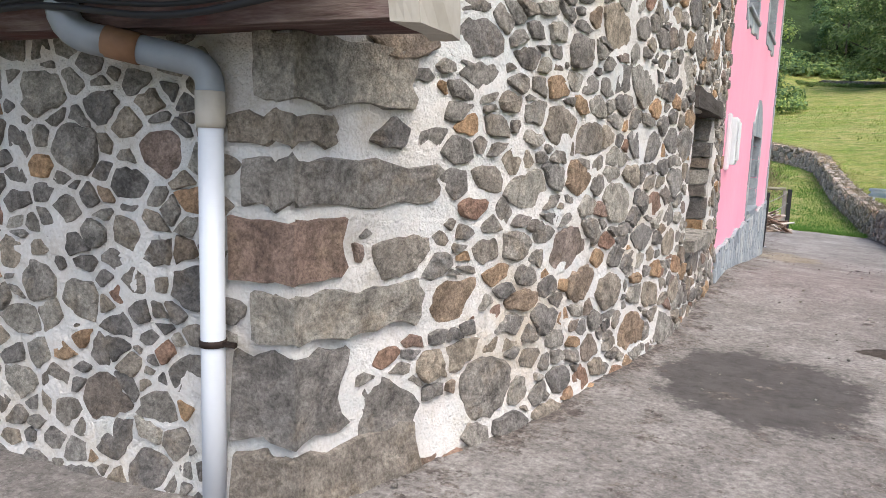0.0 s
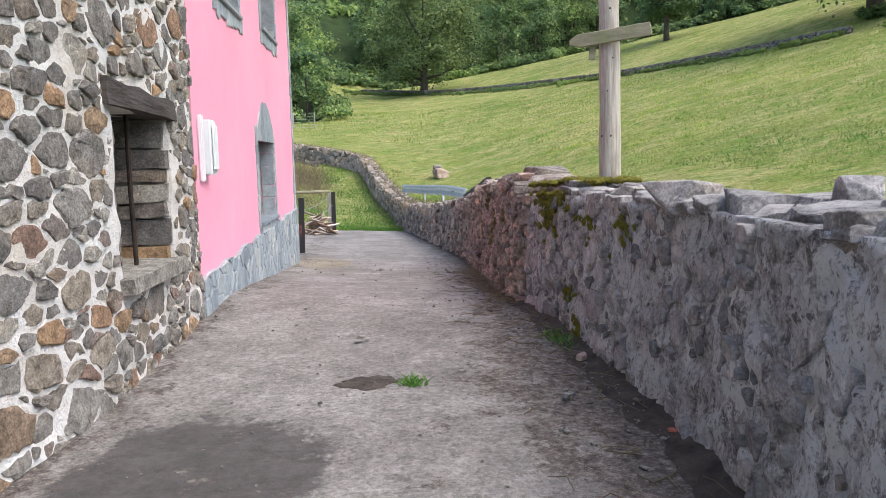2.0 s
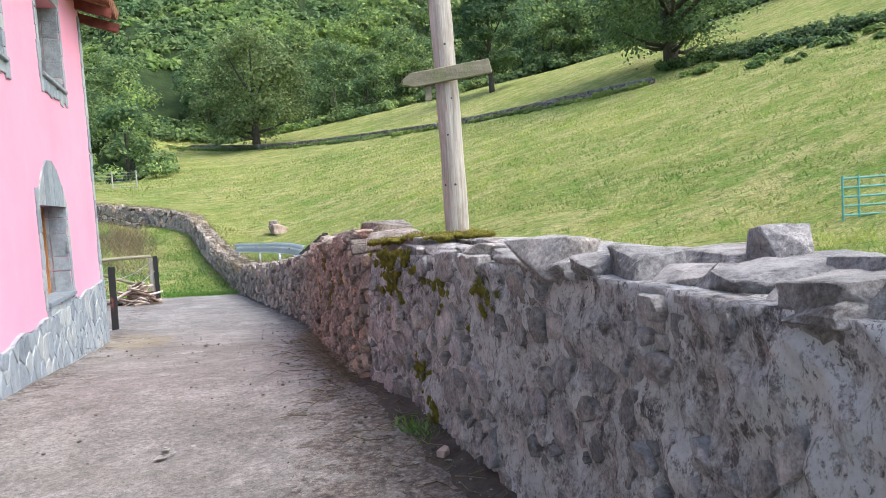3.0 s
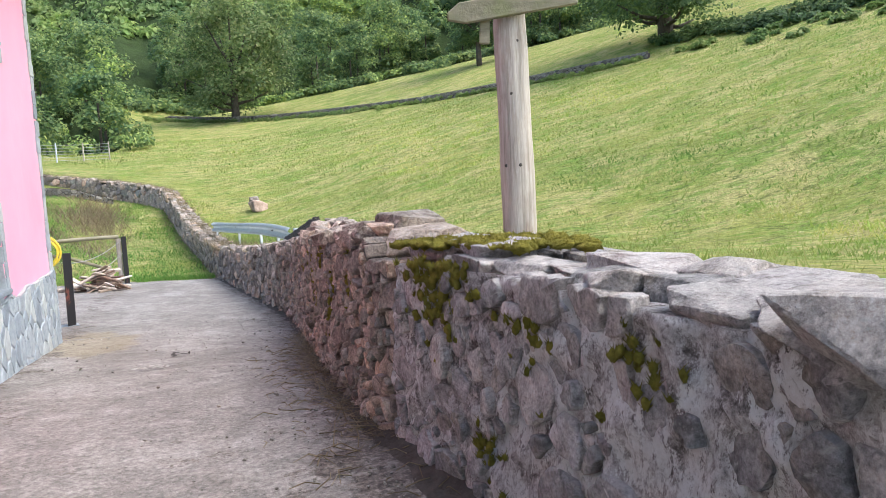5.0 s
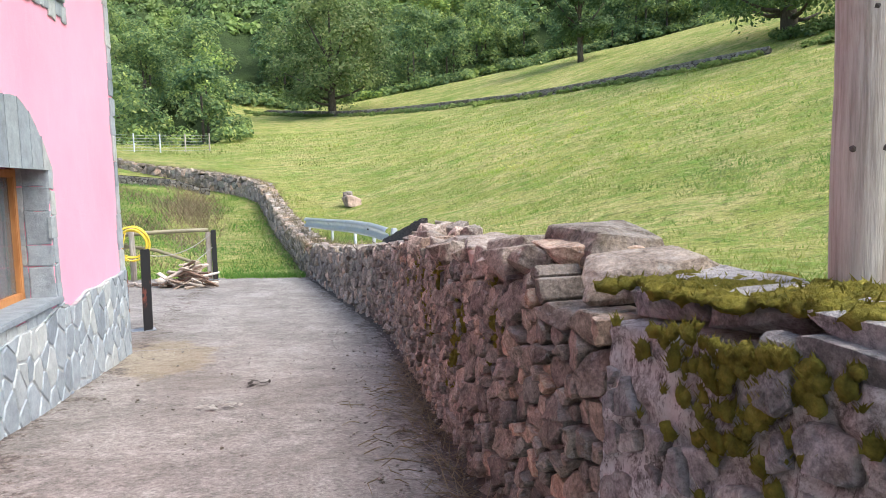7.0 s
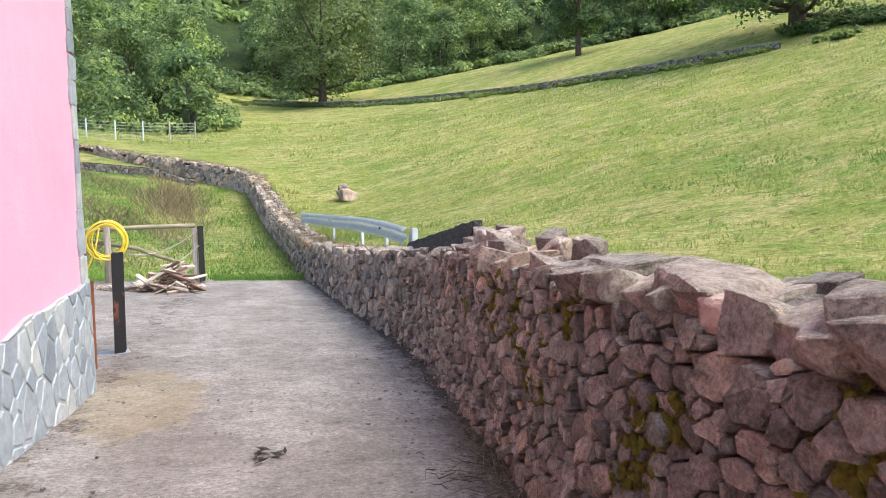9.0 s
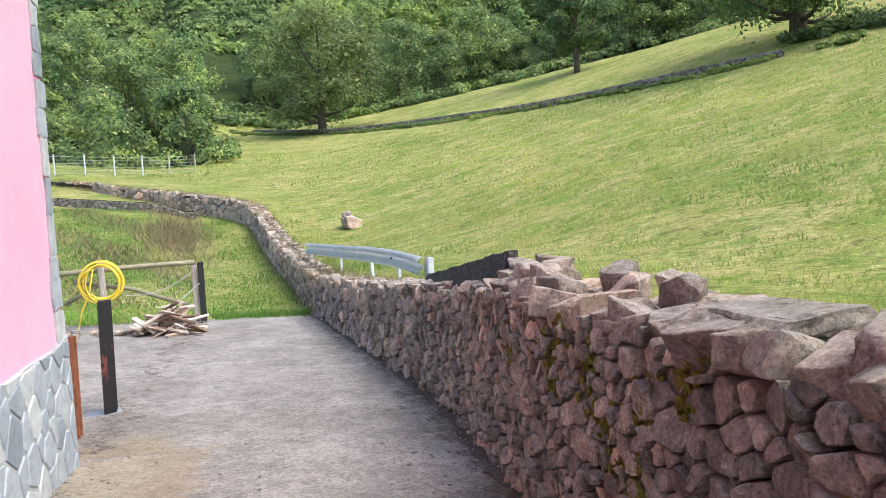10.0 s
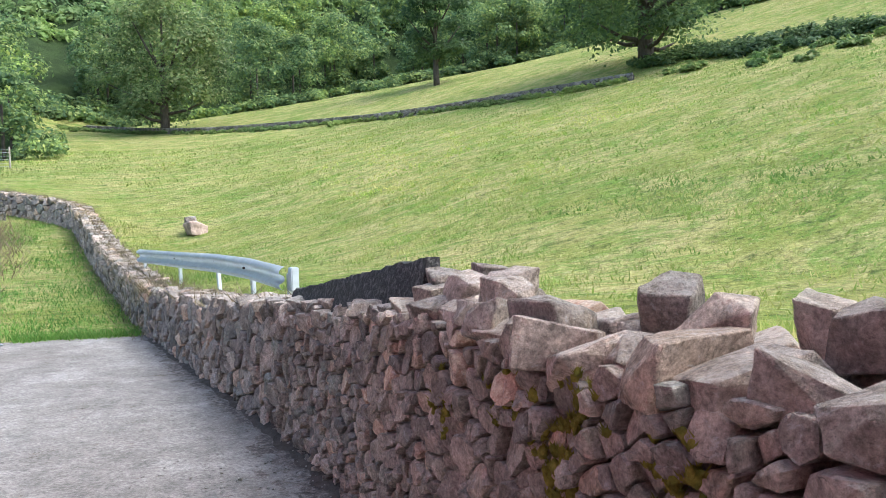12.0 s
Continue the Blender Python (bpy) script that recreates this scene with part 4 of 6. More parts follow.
def build_drainpipe():
    thing = new("drainpipe")
    x, y = -1.86, 1.66
    part("pipe", tube_bm([(x, y, -0.02), (x, y, 0.6), (x, y, 1.52)], 0.046, 18), M_pvc, thing, "white plastic rain pipe", True)
    part("socket", tube_bm([(x, y, 1.50), (x, y, 1.52), (x, y, 1.63)], [0.050, 0.055, 0.055], 18), M_pvc_tan, thing, "weathered tan pipe socket", True)
    part("elbow", tube_bm(bend_points([(x, y, 1.62), (x, y, 1.72), (x - 0.26, y - 0.12, 1.775)], 0.08), 0.052, 18), M_pvc_grey, thing, "grey plastic elbow", True)
    part("tape", tube_bm([(x - 0.22, y - 0.10, 1.766), (x - 0.33, y - 0.15, 1.79)], 0.056, 18), M_tape, thing, "brown sealing tape", True)
    part("upper_elbow", tube_bm(bend_points([(x - 0.30, y - 0.135, 1.783), (x - 0.46, y - 0.21, 1.81), (x - 0.48, y - 0.22, 2.25)], 0.10), 0.055, 18), M_pvc_grey, thing, "pale grey plastic elbow", True)
    part("clamp", tube_bm([(x, y, 0.690), (x, y, 0.715)], 0.052, 18), M_iron, thing, "dark metal pipe clamp", True)
    part("clamp_screw", box_bm((0.10, 0.02, 0.02), pose(x + 0.055, y, 0.703), 0.003), M_iron, thing)
    tagged(thing, "white and grey plastic rain pipe on the house corner", "drainpipe")


build_drainpipe()


def build_porch_beam():
    thing = new("timber_beam")
    b = box_bm((4.6, 0.30, 0.30), None, 0, 0.02, 5)
    b.transform(pose(-3.36, 1.63, 1.99, 0, 0, 1.5))
    part("beam", b, M_beam, thing, "dark red-stained weathered beam")
    e = box_bm((0.10, 0.33, 0.34), pose(-1.04, 1.70, 1.99), 0, 0.02, 3)
    part("end_block", e, M_pvc_tan, thing, "mortar plug at the beam end")
    tagged(thing, "weathered red-brown timber beam under the eave", "beam")
    roof = box_bm((4.7, 1.1, 0.06), pose(-3.5, 1.35, 2.24, -6, 0, 1.5), 0.01)
    ob = part("eave", roof, M_eave, None)
    tagged(ob, "dark boarded porch eave over the end wall", "eave", kind="structure")
    for k in range(5):
        r = box_bm((0.07, 1.0, 0.10), pose(-1.75 - 0.72 * k, 1.35, 2.16, -6, 0, 1.5), 0.006)
        ob2 = part("rafter", r, M_beam, ob)
    for k in range(4):
        sag = 0.02 + 0.012 * k
        pts = [(-1.15 - 3.8 * t, 1.44 - 0.018 * k, 1.98 - 0.025 * k - sag * math.sin(t * math.pi * 3) ** 2 - 0.03 * t) for t in np.linspace(0, 1, 40)]
        c = part("cable", tube_bm(pts, 0.009 + 0.003 * (k % 2), 7), M_cable, None, smooth=True)
        tagged(c, "black electric cable sagging along the beam", "cable", "cables under the eave")


build_porch_beam()


# ---------- pink house: plinth, slate trim, windows, roof ----------
def plinth_top(s):
    return 0.44 + 0.17 * s / PINK_LEN + 0.035 * abs(math.sin(s * 2.4)) + 0.02 * math.sin(s * 7)


def build_plinth():
    verts, faces = [], []
    ss = np.linspace(0, PINK_LEN + 0.02, 60)
    for s in ss:
        t = plinth_top(s)
        verts += [pink_point(s, -0.7, 0.03), pink_point(s, t, 0.028), pink_point(s, t + 0.006, -0.01)]
    for k in range(len(ss) - 1):
        for i in range(2):
            faces.append((k * 3 + i, (k + 1) * 3 + i, (k + 1) * 3 + i + 1, k * 3 + i + 1))
    ob = new("plinth", mesh_of("plinth", verts, faces, M_joint))
    tagged(ob, "grey slate crazy-paved plinth with pale joints", "plinth", kind="structure")
    return ob


plinth = build_plinth()


def slate_piece(P, s, h, w, t, thick, parent, rng, name="slate", jag=0.16, back=0.012):
    """A thin irregular slab on a wall."""
    corners = [(-w / 2, -t / 2), (0, -t / 2), (w / 2, -t / 2), (w / 2, 0), (w / 2, t / 2), (0, t / 2), (-w / 2, t / 2), (-w / 2, 0)]
    ring = [(x + rng.uniform(-jag, jag) * w * 0.5, y + rng.uniform(-jag, jag) * t * 0.5) for x, y in corners]
    verts = [P(s + x, h + y, -back) for x, y in ring] + [P(s + x, h + y, thick * 0.8) for x, y in ring] + [P(s + x * 0.9, h + y * 0.9, thick) for x, y in ring]
    n = len(ring)
    faces = [(r * n + k, r * n + (k + 1) % n, (r + 1) * n + (k + 1) % n, (r + 1) * n + k) for r in range(2) for k in range(n)]
    faces.append(tuple(2 * n + k for k in range(n)))
    return hold(name, parent, mesh_of(name, verts, faces, M_slate))


def build_slate_window(name, hole, arch, label, seed):
    rng = random.Random(seed)
    s0, s1, h0, h1 = hole
    thing = new(name)
    # jambs in the depth of the wall
    ang = math.degrees(math.atan2(PINK_DIR.y, PINK_DIR.x))
    for s, face in ((s0, 1), (s1, -1)):
        def side(u, h, d, s=s, face=face):
            return pink_point(s + face * d, h, -u)
        h = h0
        while h < h1 - 0.03:
            q = min(rng.uniform(0.16, 0.34), h1 - h)
            if h1 - h - q < 0.08:
                q = h1 - h
            slate_piece(side, 0.10, h + q / 2, 0.20, q, 0.014, thing, rng, jag=0.08)
            slate_piece(side, 0.29, h + q / 2, 0.18, q, 0.012, thing, rng, jag=0.12)
            h += q
    # surround on the face
    for s in (s0 - 0.045, s1 + 0.045):
        h = h0 - 0.05
        while h < h1 + 0.02:
            q = rng.uniform(0.14, 0.26)
            slate_piece(pink_point, s + (rng.uniform(-0.03, 0.0) if s < s0 else rng.uniform(0, 0.03)), h + q / 2, rng.uniform(0.10, 0.16), q - 0.004, 0.016, thing, rng)
            h += q
    s = s0 - 0.08
    while s < s1 + 0.06:
        q = rng.uniform(0.12, 0.22)
        slate_piece(pink_point, s + q / 2, h0 - 0.075 - rng.uniform(0, 0.05), q - 0.004, rng.uniform(0.10, 0.22), 0.018, thing, rng)
        s += q
    if arch:
        half = (s1 - s0) / 2 + 0.08

        def rise(u):
            return 0.50 * (1 - abs(u) ** 1.9) + 0.03

        us = [-1, -0.78, -0.5, -0.2, 0.12, 0.42, 0.74, 1]
        for u0, u1 in zip(us, us[1:]):
            ring = [(u0 * half + 0.006, h1 - 0.02), (u1 * half - 0.006, h1 - 0.02)] + [(u * half + (0.006 if u == u0 else -0.006 if u == u1 else 0), h1 + rise(u) + rng.uniform(-0.012, 0.012)) for u in (u1, (u0 + u1) / 2, u0)]
            ring = [((s0 + s1) / 2 + x, h) for x, h in ring]
            n = len(ring)
            verts = [pink_point(x, h, -0.01) for x, h in ring] + [pink_point(x, h, 0.018) for x, h in ring]
            faces = [(k, (k + 1) % n, n + (k + 1) % n, n + k) for k in range(n)] + [tuple(range(n, 2 * n))]
            hold("slate", thing, mesh_of("slate", verts, faces, M_slate))
    else:
        slate_piece(pink_point, (s0 + s1) / 2, h1 + 0.08, s1 - s0 + 0.2, 0.16, 0.017, thing, rng, jag=0.05)
    sill = box_bm((s1 - s0 + 0.10, 0.34, 0.05), None, 0.008)
    sill.transform(pose(0, 0, 0, 0, 0, ang))
    sill.transform(Matrix.Translation(pink_point((s0 + s1) / 2, h0 + 0.005, -0.12)))
    part("sill", sill, M_slate, thing, "grey slate window sill")
    frame_ob = hold("window_frame", thing)
    W, H = s1 - s0, h1 - h0

    def bar(w, h, ds, dh):
        b = box_bm((w, 0.06, h), None, 0.006)
        b.transform(pose(0, 0, 0, 0, 0, ang))
        b.transform(Matrix.Translation(pink_point(s0 + ds, h0 + dh, -0.27)))
        return b

    part("stile", bar(0.065, H, 0.045, H / 2), M_win_wood, frame_ob, "orange-brown varnished wood")
    part("stile", bar(0.065, H, W - 0.045, H / 2), M_win_wood, frame_ob)
    part("stile", bar(0.055, H, W / 2, H / 2), M_win_wood, frame_ob)
    part("rail", bar(W, 0.065, W / 2, 0.055), M_win_wood, frame_ob)
    part("rail", bar(W, 0.065, W / 2, H - 0.045), M_win_wood, frame_ob)
    for ds in (W * 0.27, W * 0.73):
        b = box_bm((W * 0.42, 0.008, H - 0.12), None, 0)
        b.transform(pose(0, 0, 0, 0, 0, ang))
        b.transform(Matrix.Translation(pink_point(s0 + ds, h0 + H / 2, -0.285)))
        part("pane", b, M_glass, thing, "window glass")
    # Dark panel added behind the panes; the room's dimness is in its colour.
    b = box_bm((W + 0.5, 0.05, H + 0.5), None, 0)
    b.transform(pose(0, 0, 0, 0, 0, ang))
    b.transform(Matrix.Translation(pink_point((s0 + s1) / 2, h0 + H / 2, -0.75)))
    part("curtain", b, M_inside, thing, "dark panel standing for the dim room behind the glass")
    tagged(thing, label, "window", kind="structure")


build_slate_window("window_2", PWIN, True, "slate-trimmed window with pointed arch and wooden frame", 21)
build_slate_window("window_3", UWIN1, False, "upper window with ragged grey slate surround", 22)
build_slate_window("window_4", UWIN2, False, "upper window with ragged grey slate surround", 23)


def build_meter_box():
    thing = new("meter_box")
    ang = math.degrees(math.atan2(PINK_DIR.y, PINK_DIR.x))

    def bx(w, d, h, s, hh, dd):
        b = box_bm((w, d, h), None, 0.012)
        b.transform(pose(0, 0, 0, 0, 0, ang))
        b.transform(Matrix.Translation(pink_point(s, hh, dd)))
        return b

    part("body", bx(0.22, 0.10, 0.50, 0.34, 1.63, 0.05), M_white, thing)
    part("door", bx(0.17, 0.02, 0.42, 0.34, 1.63, 0.112), M_white, thing)
    part("cable_cover", bx(0.05, 0.05, 0.60, 0.17, 1.62, 0.026), M_white, thing)
    tagged(thing, "white plastic meter box on the pink wall", "box")


build_meter_box()


def build_roof():
    thing = new("roof")
    ang = math.degrees(math.atan2(PINK_DIR.y, PINK_DIR.x))
    mid = pink_point(PINK_LEN / 2 + 0.25, 5.32, -1.6)
    b = box_bm((PINK_LEN + 1.3, 4.2, 0.10), None, 0.01)
    b.transform(pose(0, 0, 0, 16, 0, ang))
    b.transform(Matrix.Translation(mid + Vector((0, 0, 0.42))))
    part("deck", b, M_eave, thing, "dark red boarded roof underside")
    for k in range(9):
        s = PINK_LEN + 0.72 - k * 0.95
        b = box_bm((0.11, 1.4, 0.15), None, 0.01)
        b.transform(pose(0, 0, 0, 16, 0, ang))
        b.transform(Matrix.Translation(pink_point(s, 5.06, -0.15)))
        part("rafter", b, M_eave, thing)
    for k in range(46):
        s = -0.1 + k * 0.185
        if s > PINK_LEN + 0.85:
            break
        b = tube_bm([(0, 0, 0), (0, -0.5, 0.14)], [0.085, 0.075], 10)
        b.transform(pose(0, 0, 0, 0, 0, ang + 180))
        b.transform(Matrix.Translation(pink_point(s, 5.10, 0.52)))
        part("roof_tile", b, M_tile, thing)
    tagged(thing, "red clay tiled roof with a dark red timber eave", "roof", kind="structure")


build_roof()

# ---------- trees ----------
def leaf_cloud(rng, centres, radii, per, size, up=0.7):
    """Corners of leaf sprays scattered over the shells of overlapping clumps."""
    centres, radii = np.asarray(centres), np.asarray(radii)
    n = len(centres) * per
    c = np.repeat(centres, per, axis=0)
    r = np.repeat(radii, per)
    d = rng.normal(size=(n, 3))
    d[:, 2] = np.abs(d[:, 2]) * 0.9 - 0.25
    d /= np.linalg.norm(d, axis=1)[:, None]
    p = c + d * (r * rng.uniform(0.55, 1.08, n))[:, None]
    nrm = d + rng.normal(size=(n, 3)) * 0.5 + np.array([0, 0, up])
    nrm /= np.linalg.norm(nrm, axis=1)[:, None]
    a = np.cross(nrm, rng.normal(size=(n, 3)))
    a /= np.linalg.norm(a, axis=1)[:, None]
    b = np.cross(nrm, a)
    s = size * rng.uniform(0.55, 1.3, n)[:, None]
    quad = np.stack([p - a * s, p - b * s * 0.55, p + a * s, p + b * s * 0.55], 1)
    return quad.reshape(-1, 3)


def crown_clumps(rng, height, width, base, count):
    cs, rs = [], []
    for k in range(count):
        t = rng.uniform(0.0, 1.0)
        prof = math.sin(math.pi * (0.16 + 0.80 * t)) ** 0.8
        a = rng.uniform(0, math.tau)
        rad = width * 0.5 * prof * math.sqrt(rng.uniform(0.15, 1.0)) * 0.86
        cs.append((math.cos(a) * rad, math.sin(a) * rad, base + (height - base) * t * 0.93))
        rs.append(width * rng.uniform(0.10, 0.19))
    return np.array(cs), np.array(rs)


def build_tree(name, x, y, height, width, base, trunk_r, clumps, per, size, material, label, seed, lean=0.0):
    rng = np.random.default_rng(seed)
    z = float(ground_z(x, y))
    thing = new(name)
    thing.location = (x, y, z)
    pts = [(lean * t * t, 0.15 * math.sin(t * 4), -0.3 + t * height * 0.75) for t in np.linspace(0, 1, 8)]
    bm = tube_bm(pts, [trunk_r * (1.25 - 1.1 * t) for t in np.linspace(0, 1, 8)], 10)
    cs, rs = crown_clumps(rng, height, width, base, clumps)
    tagged(part("trunk", bm, M_bark, thing, smooth=True), "brown tree trunk")
    for k in range(0, min(len(cs), 12)):
        c = Vector(cs[k])
        h0 = max(base * 0.7, c.z * 0.55)
        t = h0 / (height * 0.75)
        s = Vector((lean * t * t, 0, h0))
        mid = (s + c) / 2 + Vector((0, 0, -0.1 * height * 0.2))
        part("limb", tube_bm([s, mid, c], [trunk_r * 0.45, trunk_r * 0.3, trunk_r * 0.1], 6), M_bark, thing, smooth=True)
    hold("crown", thing, quads_mesh("crown", leaf_cloud(rng, cs, rs, per, size), material))
    tagged(thing, label, "tree")


build_tree("tree", 15.4, 86.9, 13.5, 14.5, 1.6, 0.42, 60, 230, 0.21, M_leaf, "spreading leafy tree at the end of a field wall", 1)
build_tree("tree", 41.2, 76.8, 14.5, 8.6, 2.8, 0.28, 56, 230, 0.20, M_leaf_dark, "single tall oval leafy tree in the upper field", 2)
build_tree("tree", 44.4, 50.3, 17.0, 17.0, 1.8, 0.55, 80, 260, 0.19, M_leaf_dark, "large dark broad-crowned tree beside the field wall", 3, lean=-1.0)


def build_woods():
    """The far woods: many trees over the valley's edge and slopes."""
    rng = np.random.default_rng(5)
    spots = []
    while len(spots) < 720:
        x, y = rng.uniform(-130, 190), rng.uniform(36, 330)
        edge = (x / 94) ** 2 + (y / 106) ** 2
        if x > 3 and edge < 1.0:
            continue
        if x <= 3 and y < 76 + 0.2 * max(0, -x) * 0:
            continue
        if y < 60 and x < 60:
            continue
        h = float(hill_z(x, y))
        if x < 60 and h > 5 + 0.3 * max(x, 0) and rng.uniform() < 0.97:
            continue
        if edge > 3.2 and rng.uniform() < 0.45:
            continue
        if y > 180 and rng.uniform() < 0.5:
            continue
        spots.append((x, y))
    out = []
    for x, y in spots:
        far = math.hypot(x, y)
        near = far < 130
        h = rng.uniform(7, 12.5)
        w = h * rng.uniform(0.65, 0.9)
        cs, rs = crown_clumps(rng, h, w, h * 0.08, 14 if near else 10)
        rs = rs * 1.25
        cs = cs + np.array([x, y, float(ground_z(x, y))])
        out.append(leaf_cloud(rng, cs, rs, 155 if near else 66, 0.235 if near else 0.48))
    ob = new("woods", quads_mesh("woods", np.concatenate(out), M_leaf_wood))
    tagged(ob, "dense green deciduous woods on the hillside", "woods", kind="stuff")
    # trunks along the nearer edge
    bmv, bmf = [], []
    for x, y in spots:
        if math.hypot(x, y) > 130:
            continue
        z = float(ground_z(x, y))
        for k in range(6):
            a = k * math.tau / 6
            bmv += [(x + 0.16 * math.cos(a), y + 0.16 * math.sin(a), z - 0.3), (x + 0.1 * math.cos(a), y + 0.1 * math.sin(a), z + 5.5)]
        o = len(bmv) - 12
        bmf += [(o + 2 * k, o + (2 * k + 2) % 12, o + (2 * k + 3) % 12, o + 2 * k + 1) for k in range(6)]
    ob = new("wood_trunks", mesh_of("wood_trunks", bmv, bmf, M_bark, True))
    tagged(ob, "thin dark trunks along the edge of the woods", "woods", kind="stuff")


build_woods()


def build_shrubs(name, spots, size, material, label, seed, per=110, leaf=0.16):
    rng = np.random.default_rng(seed)
    out = []
    for x, y in spots:
        k = 5
        cs = np.stack([x + rng.normal(size=k) * size * 0.7, y + rng.normal(size=k) * size * 0.7, np.zeros(k)], 1)
        cs[:, 2] = ground_z(cs[:, 0], cs[:, 1]) + rng.uniform(0.0, 0.45, k) * size
        out.append(leaf_cloud(rng, cs, np.full(k, size * 0.6) * rng.uniform(0.7, 1.2, k), per, leaf))
    tagged(new(name, quads_mesh(name, np.concatenate(out), material)), label, "shrubs", kind="stuff")


rng0 = np.random.default_rng(31)
ridge = [(44 + 9 * t + rng0.normal() * 1.0, 50 - 25 * t + rng0.normal() * 1.0) for t in np.linspace(0, 1, 46)]
build_shrubs("bramble_hedge", ridge, 1.0, M_leaf_dark, "dark brambles and ferns along the top of the field", 32)
build_shrubs("fern_patch", [(40 + 10 * t + rng0.normal() * 1.6, 44 - 24 * t + rng0.normal() * 2) for t in np.linspace(0, 1, 26)], 0.5, M_fern, "pale green bracken on the steep upper field", 33, 60)
build_shrubs("wall_weeds", [(38.5 - 29 * t + rng0.normal() * 0.3, 47.9 + 48 * t + rng0.normal() * 0.3) for t in np.linspace(-0.02, 1.1, 150)], 0.40, M_fern, "weeds growing along the far field wall", 34, 46, 0.12)
build_shrubs("hill_bracken", [(rng0.uniform(-110, 60), rng0.uniform(135, 300)) for _ in range(4000)], 1.4, M_bracken, "bracken covering the open hillside", 35, 10, 0.6)
build_shrubs("wood_edge_shrubs", [(94 * math.cos(a) * rng0.uniform(0.98, 1.06), 106 * math.sin(a) * rng0.uniform(0.98, 1.06)) for a in np.linspace(0.62, 1.56, 90)], 1.5, M_leaf_wood, "shrubs at the foot of the woods", 36, 90, 0.3)
build_shrubs("valley_shrubs", [(rng0.uniform(-40, 6), rng0.uniform(70, 84)) for _ in range(60)], 1.7, M_leaf_wood, "shrubs below the wire fence", 37, 150, 0.19)


# ---------- grass ----------
def blades(rng, x, y, z, length, width, lean=0.6):
    n = len(x)
    a = rng.uniform(0, math.tau, n)
    side = np.stack([np.cos(a), np.sin(a), np.zeros(n)], 1) * (width * rng.uniform(0.6, 1.3, n))[:, None]
    b = rng.uniform(0, math.tau, n)
    tip = np.stack([np.cos(b) * lean, np.sin(b) * lean, np.ones(n)], 1) * rng.uniform(0.3, 1, n)[:, None] ** 0.5
    tip = tip * (length * rng.uniform(0.5, 1.3, n))[:, None]
    p = np.stack([x, y, z], 1)
    return np.stack([p - side, p + side, p + tip], 1).reshape(-1, 3)


def build_grass():
    rng = np.random.default_rng(77)
    out = []
    for count, u0, u1, y0, y1, ln, wd in ((50000, 0.5, 5, 1, 26, 0.075, 0.007), (52000, 2.5, 16, 2, 40, 0.12, 0.015), (52000, 10, 44, 4, 76, 0.17, 0.04), (9000, 0.4, 3, 24, 60, 0.22, 0.016)):
        y = rng.uniform(y0, y1, count)
        u = u0 + (u1 - u0) * rng.uniform(0, 1, count)
        x = wall_x(y) + u
        if ln == 0.12:
            # tussocks: blades gathered round fewer centres
            cx, cy = x[:1500], y[:1500]
            pick = rng.integers(0, 1500, count)
            x, y = np.where(rng.uniform(size=count) < 0.6, cx[pick] + rng.normal(size=count) * 0.10, x), np.where(rng.uniform(size=count) < 0.6, cy[pick] + rng.normal(size=count) * 0.10, y)
        keep = np.sin(x * 0.9 + np.sin(y * 0.7) * 2) * np.sin(y * 1.1 + np.sin(x * 0.5) * 2) + rng.normal(size=count) * 0.7 > -0.2
        x, y = x[keep], y[keep]
        out.append(blades(rng, x, y, ground_z(x, y) - 0.02, np.full(len(x), ln), np.full(len(x), wd)))
    tagged(new("meadow_grass", quads_mesh("meadow_grass", np.concatenate(out), M_grass, 3)), "short meadow grass with yellow dry tufts", "grass", kind="stuff")
    out = []
    count = 30000
    y = rng.uniform(24.4, 47, count)
    x = rng.uniform(-5, 4.0, count)
    keep = x < wall_x(y) - 0.05
    x, y = x[keep], y[keep]
    out.append(blades(rng, x, y, ground_z(x, y) - 0.02, np.full(len(x), 0.13), np.full(len(x), 0.016)))
    n = 2600
    y = rng.normal(24.7, 0.12, n)
    x = rng.uniform(1.9, 3.9, n)
    out.append(blades(rng, x, y, ground_z(x, y) - 0.02, np.full(n, 0.16), np.full(n, 0.014)))
    n = 90
    x, y = rng.normal(1.36, 0.045, n), rng.normal(5.36, 0.04, n)
    out.append(blades(rng, x, y, lane_z(x, y), np.full(n, 0.055), np.full(n, 0.010), 1.1))
    n = 220
    x, y = rng.normal(2.62, 0.05, n), rng.normal(6.1, 0.14, n)
    out.append(blades(rng, x, y, lane_z(x, y), np.full(n, 0.07), np.full(n, 0.01), 1.0))
    tagged(new("track_grass", quads_mesh("track_grass", np.concatenate(out), M_grass_green, 3)), "lush green grass on the track beyond the lane", "grass", kind="stuff")
    out = []
    y = rng.uniform(24, 58, 5200)
    x = wall_x(y) + rng.normal(0.2, 0.28, len(y))
    z = np.maximum(ground_z(x + 0.3, y), lane_z(x, y)) - 0.1
    out.append(blades(rng, x, y, z, np.full(len(y), 0.35), np.full(len(y), 0.010), 0.8))
    x, y = rng.normal(0.9, 0.6, 2600), rng.normal(39, 3.0, 2600)
    out.append(blades(rng, x, y, ground_z(x, y), np.full(len(x), 0.5), np.full(len(x), 0.014), 0.8))
    y = rng.uniform(17, 56, 9000)
    x = wall_x(y) + rng.normal(0.34, 0.16, len(y))
    tops = lane_z(x, y) + np.array([wall_top(v) for v in y]) - 0.06
    keep = rng.uniform(size=len(y)) < np.clip((y - 16) / 12, 0.1, 1)
    x, y, tops = x[keep], y[keep], tops[keep]
